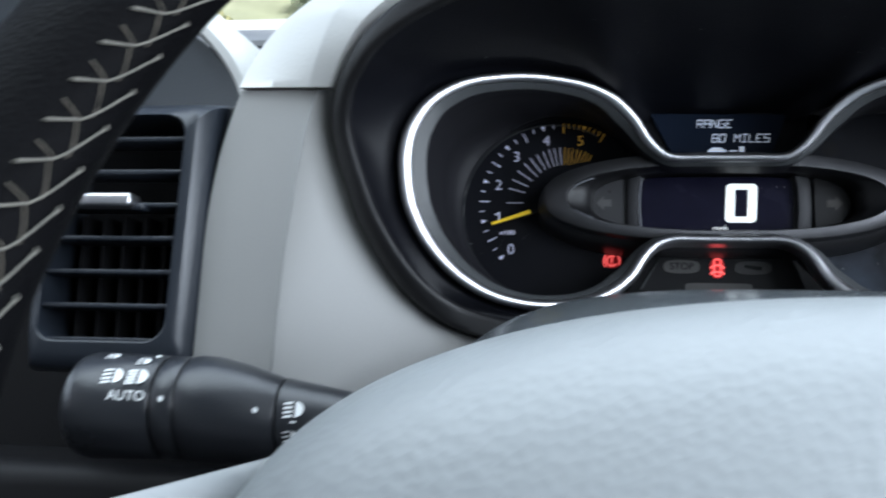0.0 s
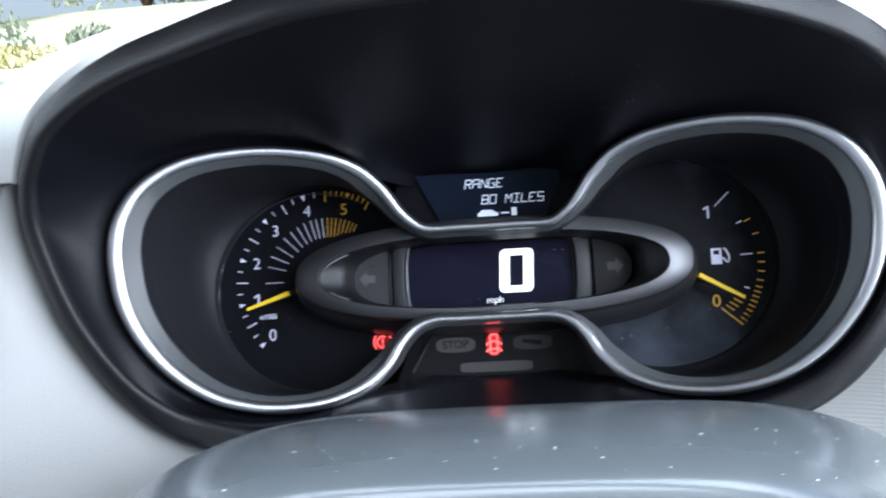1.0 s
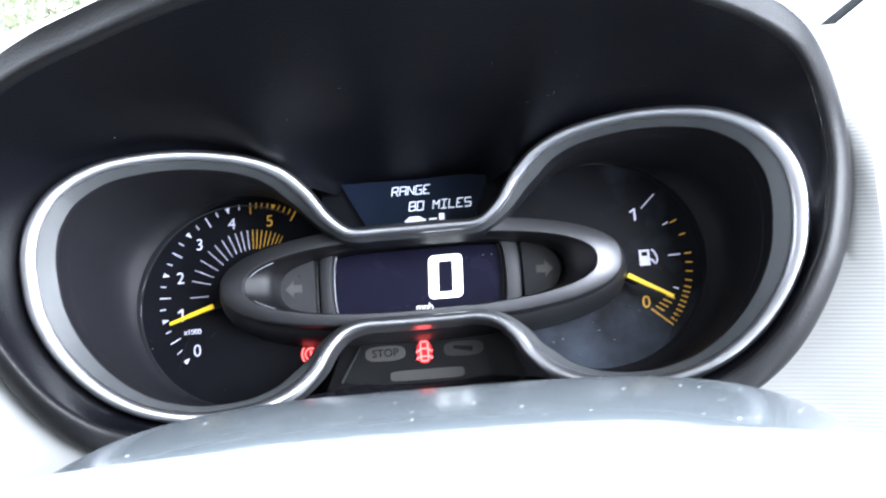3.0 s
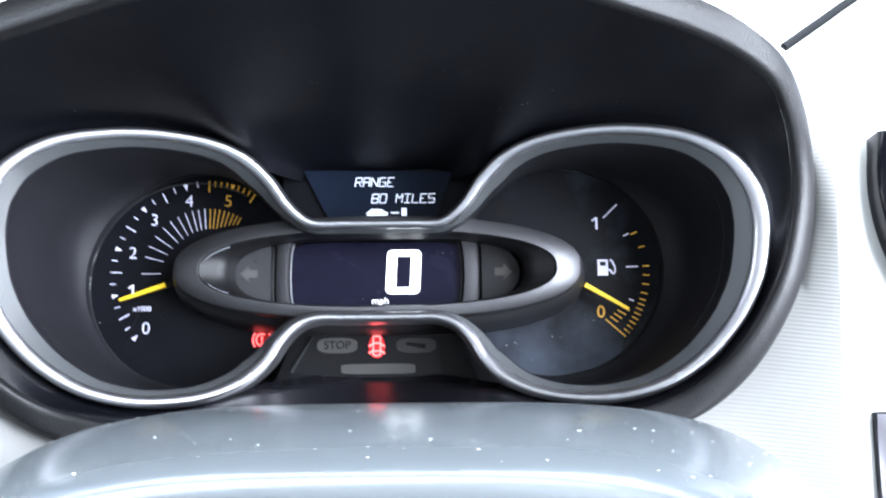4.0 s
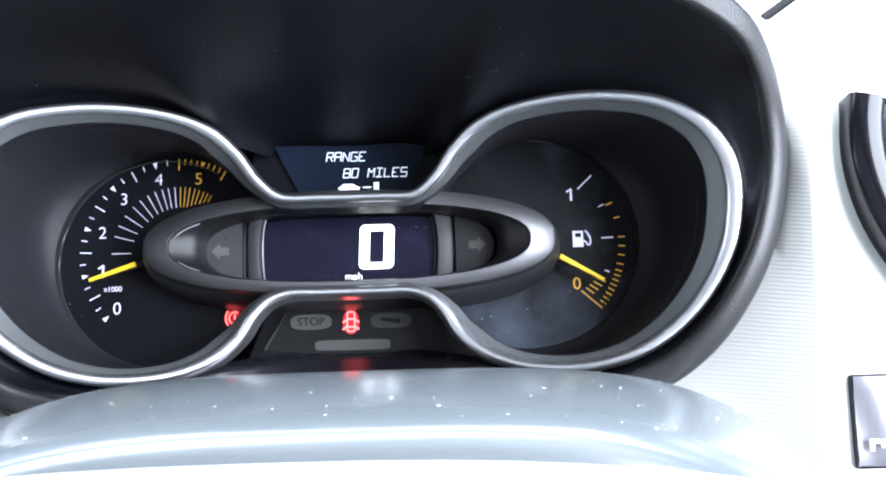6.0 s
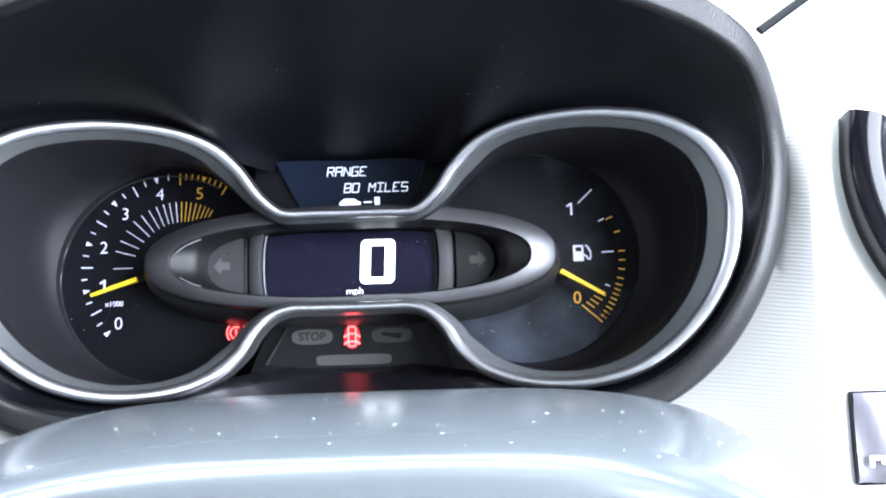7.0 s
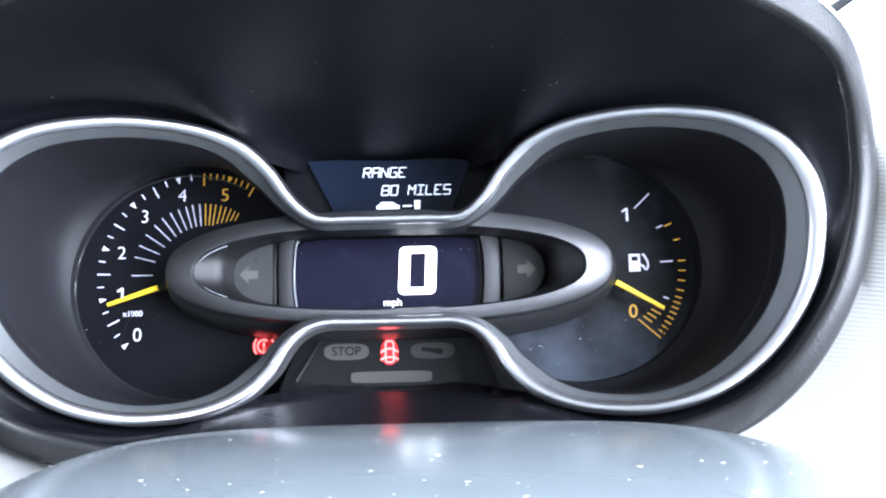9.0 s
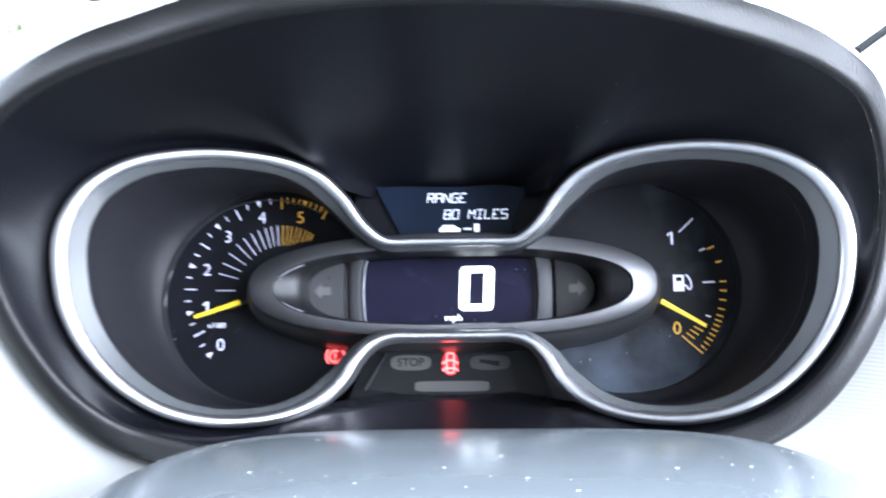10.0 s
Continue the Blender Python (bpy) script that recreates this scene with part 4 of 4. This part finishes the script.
# ---- centre air vent ----
vent = thing("air_vent", "charcoal plastic air vent with horizontal slats and a chrome tab", "air vent", base=(-258, -80, 0))
outer = [(-210, 63.5), (-216, 30), (-219, 0), (-222, -90), (-330, -92), (-330, 63.5)]
hole_o = rounded(-288, -230.5, -44, 53, 9, 0.04)
bm = bmesh.new()
frame_out = []
for x, z in hole_o:
    cx, cz = -259.0, 5.0
    dx, dz = x - cx, z - cz
    k = min((58.5 if dz > 0 else 62) / max(abs(dz), 1e-6), ((-211.5 - 12.0 * (1 - math.exp(-(63.5 - z) / 30))) - cx if dx > 0 else 36) / max(abs(dx), 1e-6))
    frame_out.append((cx + dx * k, cz + dz * k))
swell = lambda f, y: [(p[0] + (q[0] - p[0]) * f, y + 0.09 * max(0.0, p[1] + (q[1] - p[1]) * f - 50) ** 2, p[1] + (q[1] - p[1]) * f) for p, q in zip(frame_out, hole_o)]  # noqa: E731
loft([swell(0, -50), swell(0, -70), swell(0.06, -74.5), swell(0.16, -77.6), swell(0.32, -79.6), swell(0.6, -81), swell(0.95, -81.5), [(x, -81, z) for x, z in hole_o], [(x + 0.6 * (1 if x < -259 else -1), -80, z) for x, z in hole_o], [(x, -45, z) for x, z in hole_o]], bm=bm)
part("housing", bm, VENT, vent, "charcoal vent surround", angle=30)
part("duct", box(bmesh.new(), -292, -226, -46, -40, -50, 60), BLACK, vent, "dark duct behind the slats")
for k in range(7):
    z = 43.0 - 14.4 * k
    bm = box(bmesh.new(), -289 + 0.04 * (z - 5), -230.4 + 0.04 * (z - 5), -78, -60, z - 1.0, z + 1.0, 0.7)
    part("slat", bm, VENT, vent, "")
for k in range(6):
    x = -282 + 9.5 * k
    part("vane", box(bmesh.new(), x - 0.6, x + 0.6, -62, -46, -42, 12), BLACK, vent, "")
bm = box(bmesh.new(), -277, -249.5, -87, -76, 12.2, 17.8, 1.6)
part("tab", bm, SILVER, vent, "chrome adjusting tab")
part("tab_foot", box(bmesh.new(), -252, -246, -81, -74, 11.4, 14.4, 1.0), VENT, vent, "")

# ---- arched pad over the centre of the dashboard ----
arch = thing("centre_pad", "pale grey arched pad over the centre of the dashboard", "dashboard pad")
rings = []
for y_off, r_off in [(10, 17), (1, 17.5), (-3, 19), (-4, 23), (-1, 28), (8, 32), (60, 35)]:
    rings.append([(-352 + (112 + r_off) * math.cos(t), -30 + y_off, 58 + (66 + r_off) * math.sin(t)) for t in np.linspace(-0.1, math.pi + 0.1, 60)])
part("pad_rim", loft(rings, closed=False), DASHTOP, arch, "pale grey rounded rim")
part("pad_inside", loft([[(-352 + 128 * k * math.cos(t), -22 + 46 * (1 - k), 58 + 82.5 * k * math.sin(t)) for t in np.linspace(0, math.pi, 40)] for k in (1, 0.8, 0.5, 0.05)], closed=False), RECESS, arch, "dark grey recess under the pad")

# ---- door side of the dashboard ----
rv = thing("round_air_vent", "gloss black round air vent with a bright inner ring", "air vent", base=(254, -62, 57))
ang = np.linspace(radians(167), radians(395), 70)
rc = lambda r, y: [(255.5 + r * math.cos(t), y, 53 + r * math.sin(t)) for t in ang]  # noqa: E731
part("outer_ring", loft([rc(75, -58), rc(75.6, -70), rc(74, -72), rc(67, -73.5), rc(61, -70), rc(58, -60)], closed=False), GLOSS, rv, "gloss black outer ring", angle=50)
part("bright_ring", loft([rc(57.5, -62), rc(57, -71), rc(55.5, -72.5), rc(54, -71), rc(53.5, -60)], closed=False), SILVER, rv, "bright inner ring", angle=50)
part("bowl", loft([rc(53.5, -60), rc(45, -50), rc(25, -44), rc(2, -42)], closed=False), BLACK, rv, "black bowl")
sw = thing("dash_switch", "silver-grey rocker switch with a white symbol", "switch", base=(198, -66, -45))
part("body", box(bmesh.new(), 175.4, 218, -63.6, -54, -60.4, -28.4, 0.8), GLOSS, sw, "gloss black switch body")
bm = bmesh.new()
gx_, gz_ = np.linspace(175.6, 218, 22), np.linspace(-59.6, -29.2, 14)
dish = lambda x, z: -66.8 + 2.4 * min(1.0, max(0.0, (177.2 + 9.0 * ((-29.2 - z) / 30) ** 0.7 - x) / 5.0)) + (0.9 if z > -30 or z < -59 else 0.0)  # noqa: E731
face_v = [[bm.verts.new((x, dish(x, z), z)) for x in gx_] for z in gz_]
for p, q in zip(face_v, face_v[1:]):
    for k in range(len(gx_) - 1):
        bm.faces.new((p[k], p[k + 1], q[k + 1], q[k]))
part("rocker", bm, SWITCH, sw, "silver-grey dished rocker", angle=35)
for x, z, w, h in ((179.4, -52.2, 1.3, 3.8), (181.0, -51.0, 2.0, 1.4), (183.8, -51.8, 2.4, 2.6)):
    part("symbol_bar", box(bmesh.new(), x - w / 2, x + w / 2, -67.1, -66.4, z - h / 2, z + h / 2), PRINT, sw, smooth=False)
pillar = thing("screen_pillar", "pale grey moulded windscreen pillar trim", "pillar trim", kind="structure")
rings = [[(190 + 0.30 * k * 60 + a, 215 + 20 * k + b, 40 + 62 * k) for a, b in ((0, 60), (-8, 30), (0, 4), (30, -4), (120, -6), (260, 0), (270, 60))] for k in range(8)]
part("trim", loft(rings, cap_start=True, cap_end=True), DASHTOP, pillar, angle=40)
strip = thing("screen_trim_strip", "thin dark rubber strip at the windscreen edge", "trim strip", base=(236, 155, 183))
part("strip", tube([(236, 158.4, 187.2), (240, 159, 190), (266, 163, 208.5), (304, 171, 236), (364, 183, 278)], 2.9, 10), RUBBER, strip)

# ---- dust ----
rng = random.Random(7)


def flakes(points, size):
    bm = bmesh.new()
    for p, nrm in points:
        s = size * rng.choice((0.2, 0.25, 0.3, 0.35, 0.45, 0.6, 1.0))
        a = Vector((1, 0, 0)).cross(nrm).normalized()
        b = nrm.cross(a)
        ring = [bm.verts.new(p + nrm * 0.12 + s * (math.cos(t) * rng.uniform(0.4, 1.1) * b + math.sin(t) * rng.uniform(0.3, 0.8) * a)) for t in np.linspace(0, 2 * math.pi, 6, endpoint=False)]
        bm.faces.new(ring)
    return bm


pts = []
for k in range(330):
    x, y = rng.uniform(-112, 118), -85 - 120 * rng.random() ** 1.3
    z = shroud_top(x, y)
    pts.append((Vector((x, y, z)), Vector((0, (shroud_top(x, y - 1) - z), 1)).normalized()))
liner_mid = [ring1b + rest * np.array([s * s * 0.55 + s * 0.45, s, s * s * 0.55 + s * 0.45]) for s in (0.4, 0.6, 0.8)]
for k in range(11):
    q = rng.choice(liner_mid)[rng.choice(list(range(0, 44)) + list(range(228, 272)))]
    pts.append((Vector(q) + Vector((0, -0.2, -0.3)), Vector((0, -0.35, -0.94))))
toward, down = Vector((0, -1, 0)), Vector((0, -0.12, -0.99))
fine = []
for k in range(16):
    r, t = 42 * rng.random() ** 0.4, radians(rng.uniform(-125, -50))
    fine.append((Vector((75.5 + r * math.cos(t), 4.9, 31.5 + r * math.sin(t))), toward))
for k in range(6):
    r, t = 44 * rng.random() ** 0.4, radians(rng.uniform(190, 300))
    fine.append((Vector((-77 + r * math.cos(t), 4.9, 27 + r * math.sin(t))), toward))
for k in range(14):
    fine.append((Vector((rng.uniform(-33, 32), -1.7, 29.6 + rng.choice((-1, 1)) * rng.uniform(8, 12.2))), toward))
# scuffs rubbed into the underside of the hood
for x0, y0, z0, x1, y1, z1, sag, many in ((40, -64.5, 81.1, 61.2, -76.1, 81.3, 1.6, 22), (73.4, -52.4, 81.7, 77.5, -53.0, 82.1, 0, 4), (-18.6, -88.1, 83.9, -10.0, -85.8, 83.7, 0, 6)):
    for k in range(many):
        f = rng.random()
        fine.append((Vector((x0 + (x1 - x0) * f, y0 + (y1 - y0) * f + rng.uniform(-0.6, 0.6), z0 + (z1 - z0) * f - 4 * sag * f * (1 - f) - 0.1)), down))
dust = thing("dust_specks", "pale dust specks scattered on the shroud, hood and dials", "dust", kind="stuff", base=(0, -140, -26))
part("specks", flakes(pts, 0.62), DUST, dust, smooth=False)
part("fine_specks", flakes(fine, 0.3), DUST, dust, smooth=False)

# ---- cabin closing walls and windscreen, outside ----
def wall(name, label, corners, mat, thick=0.03):
    bm = bmesh.new()
    vs = [bm.verts.new(c) for c in corners]
    f = bm.faces.new(vs)
    bm.normal_update()
    nrm = f.normal.copy()
    lo = [bm.verts.new(Vector(c) - nrm * thick) for c in corners]
    bm.faces.new(lo[::-1])
    n = len(vs)
    for k in range(n):
        bm.faces.new((vs[k], lo[k], lo[(k + 1) % n], vs[(k + 1) % n]))
    bmesh.ops.recalc_face_normals(bm, faces=bm.faces[:])
    me = bpy.data.meshes.new(name)
    bm.to_mesh(me)
    bm.free()
    me.materials.append(mat)
    return tagged(new(name, me), label, name.split("_")[0], kind="structure")


# Cabin walls out of view; tones and reach chosen for bounced and reflected light.
wall("ceiling", "unseen pale grey cabin headlining", [(-1.35, -1.15, 1.98), (0.62, -1.15, 1.98), (0.62, -0.14, 1.98), (-1.35, -0.14, 1.98)], TRIM)
wall("wall_back", "unseen mid grey cabin bulkhead behind the seats", [(-1.35, -1.15, 0.45), (0.62, -1.15, 0.45), (0.62, -1.15, 1.98), (-1.35, -1.15, 1.98)], PANEL)
wall("wall_left", "unseen dark grey passenger door below its window", [(-1.35, -1.15, 0.45), (-1.35, 1.0, 0.45), (-1.35, 1.0, 1.2), (-1.35, -1.15, 1.2)], UNSEEN_DARK)
wall("wall_right", "grey sill below the open driver doorway", [(0.62, -1.15, 0.45), (0.62, 1.0, 0.45), (0.62, 1.0, 0.78), (0.62, -1.15, 0.78)], TRIM)
wall("wall_front", "dark bulkhead under the windscreen", [(-1.35, 0.62, 0.45), (0.62, 0.62, 0.45), (0.62, 0.62, 1.20), (-1.35, 0.62, 1.20)], BLACK)
wall("floor", "dark cabin floor", [(-1.35, -1.15, 0.45), (0.62, -1.15, 0.45), (0.62, 0.62, 0.45), (-1.35, 0.62, 0.45)], BLACK)

# windscreen: a thin clear pane from the scuttle up to the headlining
CLEAR = material("clear_glass", (1.0, 1.0, 1.0), 0.0)
CLEAR.node_tree.nodes["Principled BSDF"].inputs["Transmission Weight"].default_value = 1.0
CLEAR.node_tree.nodes["Principled BSDF"].inputs["IOR"].default_value = 1.3
pane = wall("windscreen", "clear glass windscreen above the dashboard", [(-1.32, 0.60, 1.24), (0.60, 0.60, 1.24), (0.60, -0.13, 1.99), (-1.32, -0.13, 1.99)], CLEAR, 0.004)
pane.visible_shadow = False

# Grass and leaf tones are paled: outdoor glare and haze put into the colour.
GRASS = material("rough_grass", (0.40, 0.45, 0.31), 0.9, grain=0.8, grain_size=0.05, blotch=0.35, blotch_size=0.45)
ASPHALT = material("asphalt", (0.05, 0.05, 0.05), 0.85, grain=0.6, grain_size=0.01, blotch=0.2, blotch_size=0.8)
LEAF_Y = material("yellow_green_leaves", (0.62, 0.63, 0.36), 0.7, blotch=0.3, blotch_size=0.25)
LEAF_G = material("hazed_green_leaves", (0.50, 0.58, 0.46), 0.7, blotch=0.3, blotch_size=0.25)
LEAF_D = material("deep_green_leaves", (0.36, 0.43, 0.34), 0.7, blotch=0.3, blotch_size=0.25)
BARK = material("brown_bark", (0.10, 0.07, 0.05), 0.9, blotch=0.3)

bm = bmesh.new()
gx = np.concatenate([np.linspace(-400, -40, 10), np.linspace(-34, 34, 35), np.linspace(40, 400, 10)])
gy = np.concatenate([np.linspace(-400, -20, 10), np.linspace(-14, 40, 46), np.linspace(50, 900, 12)])
height = lambda x, y: 0.0 + 3.4 / (1 + math.exp(-(y - 13.5) / 1.6)) + 0.25 * noise.noise(Vector((x * 0.2, y * 0.2, 0))) * (1 if y > 9 else 0)  # noqa: E731
grid = [[bm.verts.new((x, y, height(x, y) - 0.0)) for x in gx] for y in gy]
for a, b in zip(grid, grid[1:]):
    for k in range(len(gx) - 1):
        bm.faces.new((a[k], a[k + 1], b[k + 1], b[k]))
me = bpy.data.meshes.new("ground")
bm.to_mesh(me)
bm.free()
me.materials.append(GRASS)
tagged(new("ground", me), "rough grass bank rising beyond the van", "ground", kind="structure")
wall("road", "dark asphalt under the van", [(-30, -40, 0.03), (30, -40, 0.03), (30, 9, 0.03), (-30, 9, 0.03)], ASPHALT, 0.02)


def bush(name, label, x, y, w, h, mat, seed):
    r = random.Random(seed)
    base = height(x, y) - 0.05
    ob = new(name)
    ob.matrix_world = Matrix.Translation((x, y, base))
    tagged(ob, label, "bush", group="bushes on the bank")
    trunk = bmesh.new()
    for k in range(5):
        a = r.uniform(0, 6.28)
        tip = Vector((math.cos(a) * w * 0.3, math.sin(a) * w * 0.3, h * 0.7))
        tube([(0, 0, 0), tip * 0.4 + Vector((0, 0, 0.1)), tip], [0.05, 0.035, 0.012], 6, trunk)
    me = bpy.data.meshes.new("stems")
    trunk.to_mesh(me)
    trunk.free()
    me.materials.append(BARK)
    o = new("stems", me)
    o.parent = ob
    verts, faces = [], []
    lumps = [(r.uniform(-0.32, 0.32) * w, r.uniform(-0.3, 0.3) * w, r.uniform(0.3, 0.8) * h, r.uniform(0.2, 0.36) * w) for _ in range(9)]
    for k in range(4500):
        lx, ly, lz, lr = r.choice(lumps)
        d = Vector((r.gauss(0, 1), r.gauss(0, 1), r.gauss(0, 1))).normalized() * lr * r.uniform(0.7, 1.08)
        c = Vector((lx, ly, max(0.05, lz))) + Vector((d.x, d.y, d.z * 0.8))
        if c.z < 0.02:
            c.z = 0.02
        s = r.uniform(0.05, 0.10) * (0.45 + 0.2 * w)
        q = Euler((r.uniform(0, 6), r.uniform(0, 6), r.uniform(0, 6))).to_matrix()
        i = len(verts)
        verts += [c + q @ Vector(v) * s for v in ((-1, 0, 0), (0, -0.5, 0.1), (1, 0, 0), (0, 0.5, 0.1))]
        faces.append((i, i + 1, i + 2, i + 3))
    me = bpy.data.meshes.new("crown")
    me.from_pydata([tuple(v) for v in verts], [], faces)
    me.materials.append(mat)
    o = new("crown", me)
    o.parent = ob


for k, (x, y, w, h, mat) in enumerate([(-3.7, 15.5, 2.6, 1.3, LEAF_G), (-6.4, 12, 1.2, 1.35, LEAF_Y), (-5.1, 12.2, 1.1, 1.5, LEAF_Y), (-5.75, 12.4, 1.1, 1.45, LEAF_D), (-8.0, 12.6, 2.2, 1.9, LEAF_G), (-11.6, 12.5, 2.4, 2.4, LEAF_G), (-10.5, 17, 3.4, 2.6, LEAF_G), (-7, 18, 3.2, 2.4, LEAF_G), (-3.6, 18, 3.0, 2.2, LEAF_D), (-13.6, 17, 3.4, 2.8, LEAF_G), (0.5, 17, 3, 2.4, LEAF_G)]):
    bush("bush", {LEAF_Y: "yellow-green leafy bush on the grass bank", LEAF_G: "green leafy bush on the grass bank", LEAF_D: "deep green shaded bush on the bank"}[mat], x, y, w, h, mat, 30 + k)
